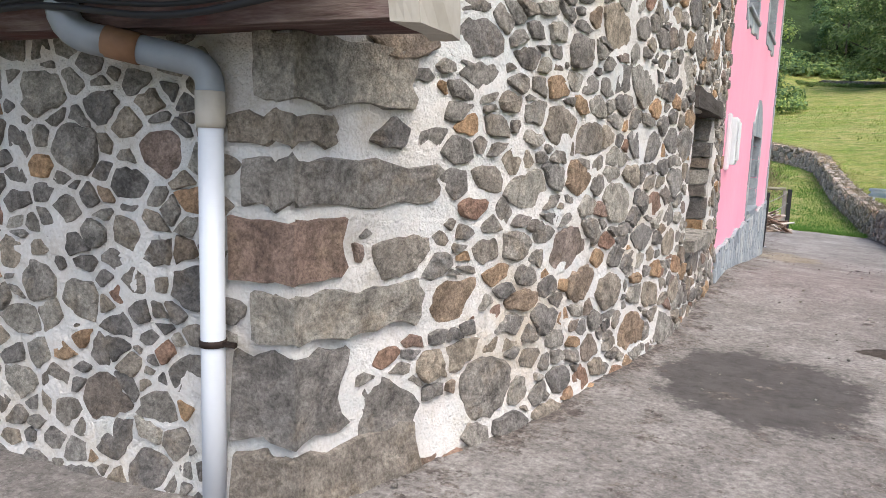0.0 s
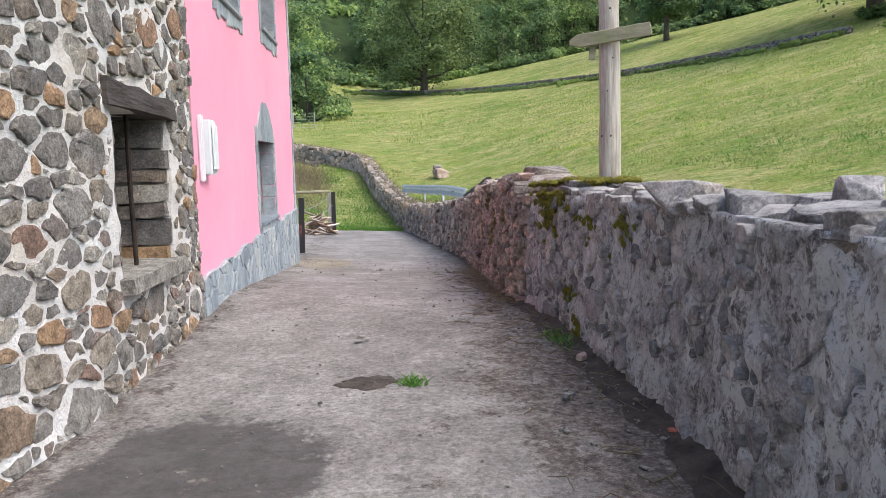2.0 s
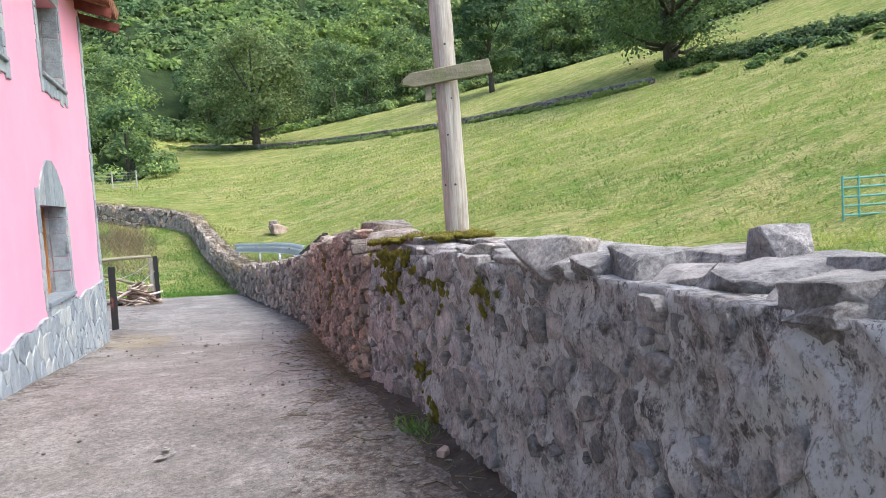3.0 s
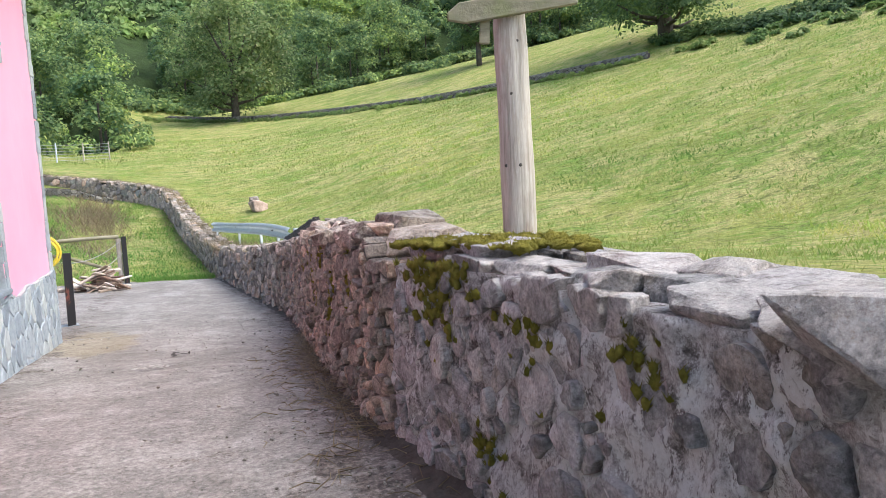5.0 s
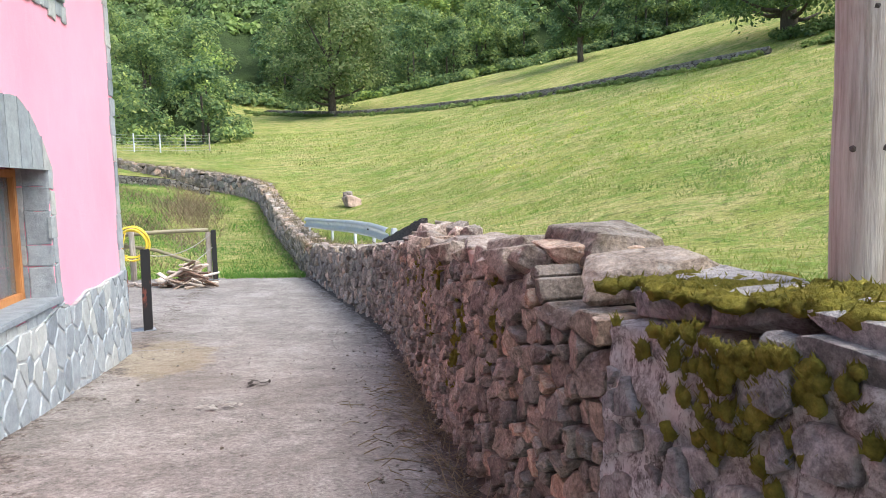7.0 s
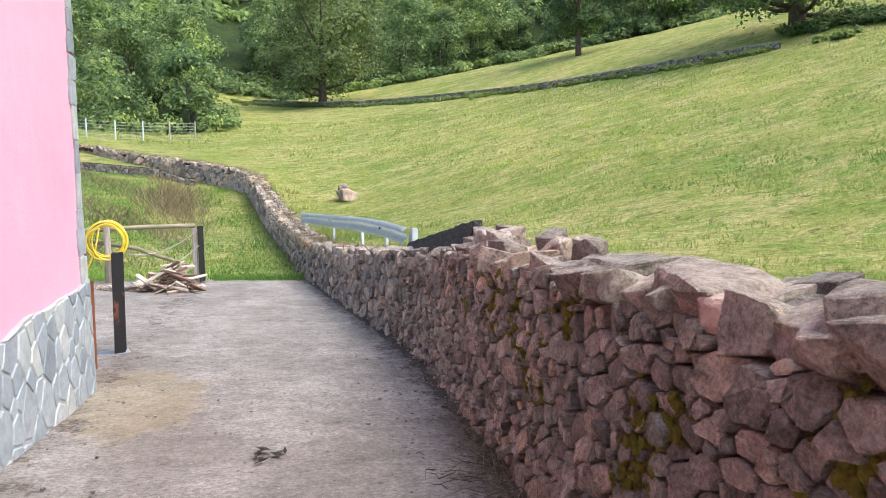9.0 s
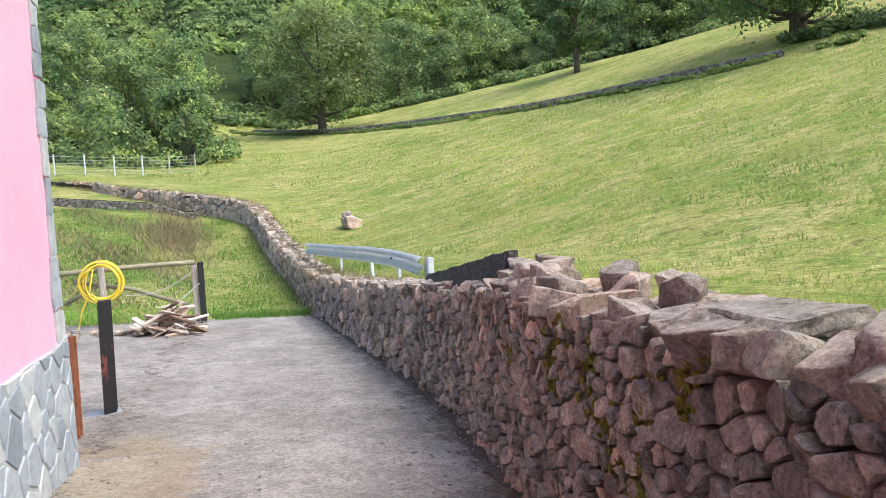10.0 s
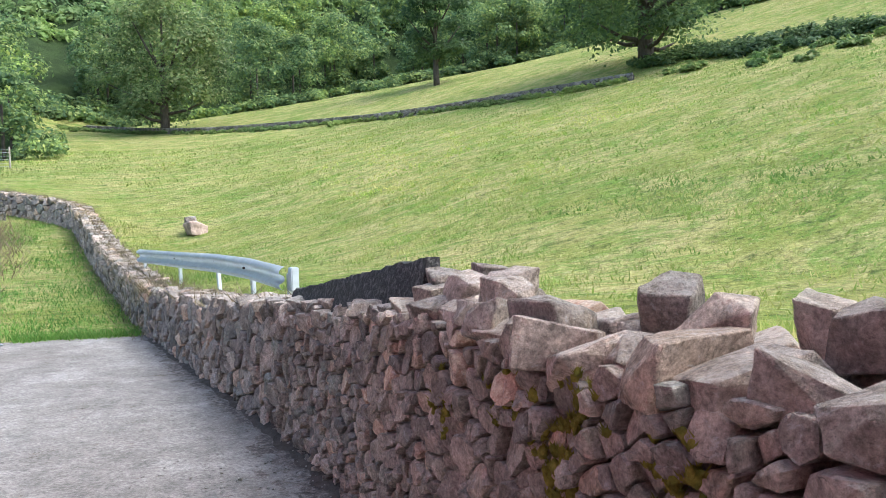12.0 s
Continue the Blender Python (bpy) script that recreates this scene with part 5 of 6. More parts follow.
    out.append(blades(rng, x, y, tops, np.full(len(y), 0.26), np.full(len(y), 0.010), 1.2))
    y = rng.uniform(27, 46, 9000)
    x = rng.uniform(-7, 1.7, 9000) + 0.3 * np.sin(y)
    out.append(blades(rng, x, y, ground_z(x, y) - 0.03, np.full(len(x), 0.34) * (0.6 + 0.5 * np.sin(x * 1.7 + y)), np.full(len(x), 0.018), 0.9))
    y = rng.uniform(7.5, 13.0, 700)
    x = wall_x(y) - np.abs(rng.normal(0.05, 0.10, 700)) - 0.03
    out.append(blades(rng, x, y, lane_z(x, y) + 0.02, np.full(700, 0.16), np.full(700, 0.0035), 2.6))
    tagged(new("dry_weeds", quads_mesh("dry_weeds", np.concatenate(out), M_dead, 3)), "dead straw-coloured weeds along walls and bank", "weeds", kind="stuff")


build_grass()


# ---------- guard rail ----------
def build_guard_rail():
    thing = new("guard_rail")
    line = [Vector((4.92, 19.1, 0.56)), Vector((4.90, 20.6, 0.59)), Vector((4.84, 22.4, 0.57)), Vector((4.72, 25.0, 0.49)), Vector((4.50, 28.4, 0.41))]
    prof = [(0.0, 0.155), (0.045, 0.135), (0.075, 0.10), (0.075, 0.07), (0.012, 0.035), (0.0, 0.0), (0.012, -0.035), (0.075, -0.07), (0.075, -0.10), (0.045, -0.135), (0.0, -0.155)]
    pts = []
    for a, b in zip(line, line[1:]):
        pts += [a.lerp(b, t) for t in (0, 0.25, 0.5, 0.75)]
    pts.append(line[-1])
    bm = bmesh.new()
    rows = []
    for i, p in enumerate(pts):
        d = pts[min(i + 1, len(pts) - 1)] - pts[max(i - 1, 0)]
        nrm = Vector((-d.y, d.x, 0)).normalized()
        if nrm.x > 0:
            nrm = -nrm
        rows.append([bm.verts.new(p + nrm * o + Vector((0, 0, h))) for o, h in prof])
    for r0, r1 in zip(rows, rows[1:]):
        for k in range(len(prof) - 1):
            bm.faces.new((r0[k], r0[k + 1], r1[k + 1], r1[k]))
    bmesh.ops.solidify(bm, geom=bm.faces[:], thickness=0.006)
    part("beam", bm, M_zinc, thing, "corrugated galvanised beam", True)
    for x, y, z, lean in ((5.00, 19.15, 0.62, 0), (4.98, 20.7, 0.60, 5), (4.93, 22.5, 0.6, 12), (4.80, 25.2, 0.55, 0), (4.58, 28.2, 0.4, 0)):
        g = float(ground_z(x, y)) - 0.3
        b = box_bm((0.055, 0.11, z - g), pose(x, y, (z + g) / 2, 0, 0, 0), 0.008)
        b.transform(Matrix.Translation((x, y, g)) @ pose(0, 0, 0, -lean, 0, 0) @ Matrix.Translation((-x, -y, -g)))
        part("post", b, M_zinc, thing)
    b = box_bm((0.10, 0.14, 0.30), pose(5.0, 19.0, 0.56), 0.012)
    part("spacer", b, M_zinc, thing)
    for y in (20.7, 22.5, 25.2):
        k = bmesh.new()
        bmesh.ops.create_icosphere(k, subdivisions=1, radius=0.022)
        k.transform(pose(4.84 if y < 24 else 4.70, y, 0.60 if y < 24 else 0.51))
        part("bolt", k, M_iron, thing)
    tagged(thing, "galvanised steel guard rail above the dry stone wall", "guard rail")


build_guard_rail()


# ---------- posts, bar, hose, wood pile ----------
def build_black_post(x, y, height, width, name, label, lean=0.0):
    thing = new(name)
    z = float(lane_z(x, y))
    thing.location = (x, y, z)
    w = width
    for dx, dy, sx, sy, nm in ((0, w / 2 - 0.008, w, 0.016, "flange"), (0, -w / 2 + 0.008, w, 0.016, "flange"), (0, 0, 0.016, w - 0.034, "web")):
        part(nm, box_bm((sx, sy, height), pose(dx, dy, height / 2 - 0.02, 0, lean, 24), 0.003), M_black, thing)
    part("base_plate", box_bm((0.34, 0.24, 0.014), pose(-0.08, 0.02, 0.012, 0, 0, 10), 0.004), M_pvc_grey, thing, "grey steel base plate")
    tagged(thing, label, "post")


build_black_post(0.66, 16.68, 1.22, 0.125, "gate_post", "black painted steel post with red primer showing", 1.0)
build_black_post(1.66, 24.32, 1.28, 0.13, "gate_post", "black steel post at the end of the timber bar")


def build_rust_sheet():
    verts, faces = [], []
    n = 26
    for k in range(n + 1):
        y = 15.15 + 0.75 * k / n
        x = 0.42 + 0.06 * k / n + 0.012 * math.sin(k * 1.6)
        verts += [(x, y, -0.46), (x + 0.01, y, 0.60 - 0.10 * k / n), (x + 0.018, y, 0.60 - 0.10 * k / n), (x + 0.008, y, -0.46)]
    for k in range(n):
        for i in range(4):
            faces.append((4 * k + i, 4 * k + (i + 1) % 4, 4 * k + 4 + (i + 1) % 4, 4 * k + 4 + i))
    faces += [(0, 1, 2, 3), tuple(4 * n + i for i in (3, 2, 1, 0))]
    tagged(new("rusty_sheet", mesh_of("rusty_sheet", verts, faces, M_rust)), "rusty corrugated iron sheet leaning by the house corner", "sheet")


build_rust_sheet()


def build_bar_gate():
    thing = new("timber_barrier")
    z0 = -0.72
    part("stub_post", tube_bm([(-0.24, 24.3, z0), (-0.23, 24.3, 0.0), (-0.24, 24.32, 0.66)], [0.075, 0.07, 0.062], 10), M_pole, thing, "weathered round timber stub", True)
    part("end_post", box_bm((0.11, 0.09, 1.2), pose(1.53, 24.34, -0.12, 0, 0, 10), 0.01), M_pole, thing, "grey square timber post")
    pts = [(-4.2 + 5.75 * t, 24.42 - 0.08 * t, 0.47 + 0.055 * t + 0.015 * math.sin(t * 9)) for t in np.linspace(0, 1, 14)]
    part("top_bar", tube_bm(pts, [0.062 - 0.012 * t for t in np.linspace(0, 1, 14)], 10), M_board, thing, "mossy round timber bar", True)
    part("brace", tube_bm([(-0.75, 24.40, 0.30), (0.3, 24.40, 0.08), (1.42, 24.40, -0.38)], 0.045, 9), M_board, thing, "mossy diagonal pole", True)
    part("low_brace", tube_bm([(-0.95, 24.44, -0.14), (-0.3, 24.40, 0.22)], 0.04, 9), M_board, thing, "", True)
    tagged(thing, "rough timber bar barrier across the yard entrance", "barrier")
    for a, b, sag in (((1.62, 24.25, 0.46), (0.15, 24.2, -0.02), 0.20), ((1.62, 24.24, 0.10), (0.25, 23.6, -0.58), 0.12)):
        pts = []
        for t in np.linspace(0, 1, 24):
            p = Vector(a).lerp(Vector(b), float(t))
            p.z -= sag * 4 * t * (1 - t)
            pts.append(p)
        ob = part("rope", tube_bm(pts, 0.011, 6), M_rope, None, smooth=True)
        tagged(ob, "slack pale rope hanging from the steel post", "rope", "ropes on the barrier")


build_bar_gate()


def build_hose():
    rng = random.Random(4)
    pts = []
    turns = 6
    for k in range(turns * 22):
        t = k / 22
        a = t * math.tau
        rx = 0.36 + 0.05 * math.sin(t * 2.3) + rng.uniform(-0.006, 0.006)
        rz = 0.40 + 0.06 * math.sin(t * 1.7 + 1)
        pts.append((-0.22 + rx * math.sin(a) + 0.02 * math.sin(t * 3), 24.16 + 0.03 * math.sin(t * 5) - 0.012 * t, 0.30 - 0.02 * t * 0.3 + rz * math.cos(a) * 0.92))
    pts += [(-0.45, 24.1, 0.1), (-0.62, 24.1, -0.3), (-0.70, 24.05, -0.66), (-0.3, 23.95, -0.70)]
    thing = part("garden_hose", tube_bm(pts, 0.017, 7), M_hose, None, smooth=True)
    tagged(thing, "coiled yellow garden hose hung on the timber stub", "hose")


build_hose()


def build_wood_pile():
    rng = random.Random(6)
    for k in range(64):
        a = rng.uniform(0, math.tau)
        r = rng.uniform(0, 1) ** 0.7
        x, y = 1.05 + r * 0.62 * math.cos(a), 22.75 + r * 0.45 * math.sin(a)
        z = float(lane_z(x, y)) + 0.03 + 0.52 * (1 - r * r) * rng.uniform(0.05, 1)
        ln = rng.uniform(0.25, 0.75)
        size = (ln, rng.uniform(0.05, 0.13), rng.uniform(0.02, 0.05))
        b = box_bm(size, pose(x, y, z, rng.uniform(-25, 25), rng.uniform(-30, 30), rng.uniform(-60, 60)), 0.006)
        ob = part("scrap_board", b, M_scrap, None)
        tagged(ob, "broken weathered board in a heap of scrap wood", "board", "heap of scrap wood")
    for k in range(26):
        x, y = -0.2 + rng.gauss(0, 0.5), 22.95 + rng.gauss(0, 0.22)
        z = float(lane_z(x, y)) + 0.05
        b = rock_bm((rng.uniform(0.1, 0.26), rng.uniform(0.08, 0.2), rng.uniform(0.05, 0.12)), 900 + k, pose(x, y, z, 0, 0, rng.uniform(0, 180)), 1)
        ob = part("rubble", b, M_dry_stone, None)
        tagged(ob, "reddish broken stone lying in a rubble heap", "rubble", "rubble by the barrier")


build_wood_pile()


# ---------- wire fence, boulder, hurdle ----------
def build_wire_fence():
    thing = new("wire_fence")
    a, b = Vector((-12.0, 59.5, 0)), Vector((1.9, 63.4, 0))
    n = 9
    tops = []
    for k in range(n):
        p = a.lerp(b, k / (n - 1))
        z = float(ground_z(p.x, p.y))
        part("post", tube_bm([(p.x, p.y, z - 0.3), (p.x, p.y, z + 1.35)], 0.05, 8), M_zinc if k < 7 else M_pole, thing)
        tops.append(Vector((p.x, p.y, z)))
    for h in (0.1, 0.32, 0.54, 0.76, 0.98, 1.2):
        part("wire", tube_bm([p + Vector((0, 0, h)) for p in tops], 0.011, 5), M_wire, thing)
    tagged(thing, "wire mesh fence with pale posts at the meadow edge", "fence")


build_wire_fence()


def build_boulder():
    x, y = 8.45, 41.0
    z = float(ground_z(x, y))
    b = rock_bm((1.05, 0.75, 0.58), 5, pose(x, y, z + 0.22, 0, 6, 20), 3, 0.5)
    ob = part("boulder", b, M_boulder, None, smooth=True)
    tagged(ob, "pinkish rounded boulder lying in the meadow", "boulder")
    b = rock_bm((0.5, 0.42, 0.36), 9, pose(x - 0.18, y + 0.25, z + 0.60, 0, 0, 0), 2, 0.5)
    ob = part("boulder", b, M_dry_stone, None)
    tagged(ob, "dark smaller boulder lying on a pinkish one", "boulder")


build_boulder()


def build_hurdle():
    thing = new("field_gate")
    p0 = Vector((15.3, 12.67, 0))
    d = Vector((0.86, -0.51, 0))
    p0.z = float(ground_z(p0.x, p0.y)) + 0.02
    for k in range(5):
        h = 0.16 + 0.20 * k
        part("bar", tube_bm([p0 + d * 0.0 + Vector((0, 0, h)), p0 + d * 3.4 + Vector((0, 0, h + 0.06))], 0.024, 8), M_teal, thing)
    for s in (0.0, 0.33, 1.6, 3.4):
        part("upright", tube_bm([p0 + d * s + Vector((0, 0, -0.05)), p0 + d * s + Vector((0, 0, 1.02 + 0.02 * s))], 0.026, 8), M_teal, thing)
    tagged(thing, "turquoise painted tubular steel field gate", "gate")


build_hurdle()


# ---------- tarred slab on the wall ----------
def build_tar_slab():
    bm = bmesh.new()
    p = [Vector((4.02, 13.95, 0.84)), Vector((4.22, 16.9, 0.48))]
    n = 60
    rows = []
    for k in range(n + 1):
        t = k / n
        c = p[0].lerp(p[1], t)
        low = c.z - 0.02 + 0.03 * noise.noise(Vector((k * 0.4, 0, 0)))
        top = 1.15 - 0.48 * t + 0.03 * noise.fractal(Vector((k * 0.35, 3, 0)), 0.7, 2.0, 4)
        rows.append([bm.verts.new((c.x - 0.02, c.y, low)), bm.verts.new((c.x + 0.06, c.y, top)), bm.verts.new((c.x + 0.14, c.y, top - 0.004)), bm.verts.new((c.x + 0.16, c.y, low))])
    for r0, r1 in zip(rows, rows[1:]):
        for i in range(4):
            bm.faces.new((r0[i], r0[(i + 1) % 4], r1[(i + 1) % 4], r1[i]))
    bm.faces.new(rows[0])
    bm.faces.new(rows[-1][::-1])
    bmesh.ops.recalc_face_normals(bm, faces=bm.faces)
    ob = part("roofing_slab", bm, M_tar, None)
    tagged(ob, "black pitted roofing slab set along the wall top", "slab")


build_tar_slab()


# ---------- moss ----------
def build_moss():
    rng = random.Random(41)
    groups = []
    spots = []
    for _ in range(260):
        spots.append((rng.gauss(7.0, 0.36), -rng.uniform(0.0, 0.5), None, rng.uniform(0.012, 0.06)))
    for _ in range(130):
        spots.append((rng.gauss(6.85, 0.18), 0.0, 1.12 - abs(rng.gauss(0, 0.2)), rng.uniform(0.008, 0.032)))
    for y, h in ((9.7, 0.75), (9.8, 0.62), (9.75, 0.5), (9.9, 0.45), (9.55, 0.8), (8.7, 1.0), (8.8, 0.9), (12.0, 1.16), (12.1, 1.0), (12.05, 0.88), (12.45, 1.12), (11.5, 1.06), (11.3, 0.8), (10.9, 0.95), (13.1, 0.98), (11.0, 0.62), (10.6, 1.1), (5.2, 0.95), (5.9, 0.9), (6.3, 0.35), (6.05, 0.08)):
        for _ in range(20):
            spots.append((y + rng.gauss(0, 0.085), 0.0, h + rng.gauss(0, 0.07), rng.uniform(0.006, 0.026)))
    bm = bmesh.new()
    tufts = []
    for y, d, h, r in spots:
        face = h is not None
        if face:
            c = lane_wall_point(y, h, 0.022)
        else:
            c = lane_wall_point(y, wall_top(y) + 0.05, d - 0.05)
        m = Matrix.Translation(c) @ Matrix.Diagonal((0.55 if face else 1.0, 1.0, 1.0 if face else 0.45, 1))
        res = bmesh.ops.create_icosphere(bm, subdivisions=2, radius=r, matrix=m)
        for v in res["verts"]:
            v.co += noise.noise_vector(v.co * 40) * r * 0.5
            if rng.random() < 0.5:
                tufts.append(v.co.copy())
    ob = part("moss", bm, M_moss, None, smooth=True)
    tagged(ob, "thick yellow-green moss on the wall top and stones", "moss", kind="stuff")
    t = np.array([tuple(v) for v in tufts])
    g = np.random.default_rng(3)
    v = blades(g, t[:, 0], t[:, 1], t[:, 2] - 0.004, np.full(len(t), 0.028), np.full(len(t), 0.004), 0.8)
    tagged(new("moss_tips", quads_mesh("moss_tips", v, M_moss, 3)), "short moss fronds on the wall", "moss", kind="stuff")


build_moss()


# ---------- clutter on the lane ----------
def build_litter():
    rng = random.Random(51)
    v, f = [], []

    def add(bm):
        o = len(v)
        bm.verts.index_update()
        v.extend([tuple(q.co) for q in bm.verts])
        f.extend([tuple(o + q.index for q in face.verts) for face in bm.faces])
        bm.free()

    for k in range(1500):
        y = rng.uniform(2.0, 16)
        if rng.random() < 0.72:
            x = float(wall_x(y)) - abs(rng.gauss(0.05, 0.38)) - 0.02
        else:
            lo = float(curve_y(y, HOUSE_Y, HOUSE_X, 0.3)) if y < 7.6 else -0.2 + (y - 7.6) * 0.105
            x = rng.uniform(lo + 0.06, float(wall_x(y)))
        r = rng.uniform(0.003, 0.011) if rng.random() < 0.9 else rng.uniform(0.01, 0.02)
        bm = bmesh.new()
        bmesh.ops.create_icosphere(bm, subdivisions=1, radius=r)
        for q in bm.verts:
            q.co = Vector((q.co.x * rng.uniform(0.7, 1.4), q.co.y * rng.uniform(0.7, 1.3), q.co.z * 0.7))
        bm.transform(pose(x, y, float(lane_z(x, y)) + r * 0.4 + 0.012, 0, 0, rng.uniform(0, 360)))
        add(bm)
    tagged(new("pebbles", mesh_of("pebbles", v, f, M_pale_stone_joined)), "small stones and clods scattered on the lane", "pebbles", kind="stuff")
    v.clear()
    f.clear()
    for k in range(260):
        y = rng.uniform(2.6, 12)
        x = float(wall_x(y)) - abs(rng.gauss(0.2, 0.25)) - 0.03
        a = rng.uniform(0, math.tau)
        ln = rng.uniform(0.05, 0.24)
        z = float(lane_z(x, y)) + 0.04
        p = [Vector((x, y, z)), Vector((x + math.cos(a) * ln * 0.5, y + math.sin(a) * ln * 0.5, z + rng.uniform(0, 0.03))), Vector((x + math.cos(a + 0.4) * ln, y + math.sin(a + 0.4) * ln, z))]
        for q in p:
            q.x = min(q.x, float(wall_x(q.y)) - 0.03)
        add(tube_bm(p, [0.0035, 0.003, 0.0015], 4))
    tagged(new("twigs", mesh_of("twigs", v, f, M_dead)), "thin dry twigs in the dirt by the wall", "twigs", kind="stuff")
    for x, y, size, mat, label, cat in ((2.52, 4.2, (0.07, 0.05, 0.045), M_brick, "small red brick fragment in the dirt", "brick"), (2.56, 5.55, (0.09, 0.07, 0.06), M_boulder, "pale loose stone by the wall", "stone"), (2.2, 4.85, (0.08, 0.06, 0.04), M_grey_stone, "grey loose stone on the lane", "stone")):
        b = rock_bm(size, int(x * 100), pose(x, y, float(lane_z(x, y)) + size[2] * 0.55, 0, 0, 30), 2)
        tagged(part("loose_stone", b, mat, None), label, cat)
    for k in range(26):
        x, y = (1.93, 12.3) if k < 9 else ((1.12, 6.5) if k < 15 else (1.6, 11.4))
        x, y = x + rng.gauss(0, 0.10), y + rng.gauss(0, 0.07)
        b = bmesh.new()
        ln = rng.uniform(0.03, 0.07)
        q = [b.verts.new(p) for p in ((-ln, 0, 0), (0, ln * 0.45, 0.008), (ln, 0, 0.014), (0, -ln * 0.4, 0.004))]
        b.faces.new(q)
        bmesh.ops.solidify(b, geom=b.faces[:], thickness=0.002)
        b.transform(pose(x, y, float(lane_z(x, y)) + 0.018, rng.uniform(-12, 12), rng.uniform(-12, 12), rng.uniform(0, 360)))
        tagged(part("fallen_leaf", b, M_dark_wood if k < 9 else M_rope, None), "dry fallen leaf lying on the concrete", "leaf", "fallen leaves on the lane")


build_litter()

# ---------- far field wall ----------
FAR_A, FAR_B = Vector((39.5, 46.95, 0)), Vector((8.5, 98.3, 0))


def far_point(s, h, d):
    t = s / (FAR_B - FAR_A).length
    p = FAR_A.lerp(FAR_B, t)
    p.x += 0.5 * math.sin(s * 0.25)
    nrm = Vector((-(FAR_B - FAR_A).y, (FAR_B - FAR_A).x, 0)).normalized()
    return Vector((p.x, p.y, float(ground_z(p.x, p.y)) + h)) + nrm * d


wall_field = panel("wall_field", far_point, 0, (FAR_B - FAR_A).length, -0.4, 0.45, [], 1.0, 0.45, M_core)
tagged(wall_field, "grey dry stone wall crossing the upper meadow", "wall", kind="structure")


def terrace_point(s, h, d):
    p = Vector((1.7, 45.0, 0)).lerp(Vector((-9, 50.5, 0)), s / 12)
    return Vector((p.x, p.y - d, float(ground_z(p.x, p.y)) + h))


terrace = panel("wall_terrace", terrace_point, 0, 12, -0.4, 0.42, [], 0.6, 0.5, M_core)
tagged(terrace, "low overgrown terrace wall beside the grass track", "wall", kind="structure")

# ---------- wall caps ----------
def cap_row(parent, y0, y1, d, length, depth, height, lift, seed, material, gap=0.02, jitter=0.04, tilt=7, turn=22):
    rng = random.Random(seed)
    y = y0
    while y < y1:
        ln = rng.uniform(*length)
        hh = rng.uniform(*height)
        yy = y + ln / 2
        g = (float(wall_x(yy + 0.1)) - float(wall_x(yy - 0.1))) / 0.2
        c = lane_wall_point(yy, wall_top(yy) + lift + hh * 0.30, d + rng.uniform(-jitter, jitter))
        m = Matrix.Translation(c) @ pose(0, 0, 0, rng.uniform(-tilt, tilt), rng.uniform(-tilt, tilt), -math.degrees(math.atan(g)) + rng.uniform(-turn, turn))
        part("capstone", rock_bm((rng.uniform(*depth), ln, hh), seed * 100 + int(y * 50), m, 2, 0.3), material, parent)
        y += ln * 0.92 + gap


cap_row(wall_mortared, -1.0, 6.4, -0.20, (0.2, 0.42), (0.3, 0.42), (0.09, 0.16), -0.09, 11, M_grey_stone, -0.05, 0.05, 6, 7)
cap_row(wall_mortared, -1.0, 6.5, -0.46, (0.3, 0.55), (0.3, 0.42), (0.10, 0.15), -0.08, 12, M_grey_stone, -0.05, 0.05, 5, 7)
cap_row(wall_mortared, 6.4, 7.55, -0.27, (0.38, 0.5), (0.42, 0.5), (0.09, 0.13), -0.02, 13, M_grey_stone, tilt=3, turn=6)
cap_row(wall_dry, 7.6, 8.1, -0.30, (0.4, 0.5), (0.5, 0.6), (0.14, 0.18), 0.0, 14, M_dry_stone)
cap_row(wall_dry, 8.2, 13.4, -0.13, (0.18, 0.36), (0.24, 0.36), (0.13, 0.22), -0.04, 15, M_dry_stone, -0.04, 0.06, 22)
cap_row(wall_dry, 8.2, 13.4, -0.44, (0.2, 0.42), (0.26, 0.4), (0.12, 0.2), -0.05, 16, M_dry_stone, -0.04, 0.06, 22)
cap_row(wall_dry, 13.4, 16.5, -0.12, (0.15, 0.3), (0.2, 0.32), (0.08, 0.14), -0.04, 17, M_dry_stone)
cap_row(wall_far, 16.5, 30, -0.15, (0.2, 0.36), (0.25, 0.4), (0.10, 0.16), -0.05, 18, M_dry_stone)
cap_row(wall_far, 16.5, 30, -0.42, (0.2, 0.36), (0.25, 0.4), (0.10, 0.16), -0.05, 19, M_dry_stone)
cap_row(wall_far, 30, 56, -0.13, (0.3, 0.5), (0.28, 0.4), (0.12, 0.2), -0.06, 20, M_dry_stone)
cap_row(wall_far, 30, 56, -0.42, (0.3, 0.5), (0.28, 0.4), (0.12, 0.2), -0.06, 21, M_dry_stone)
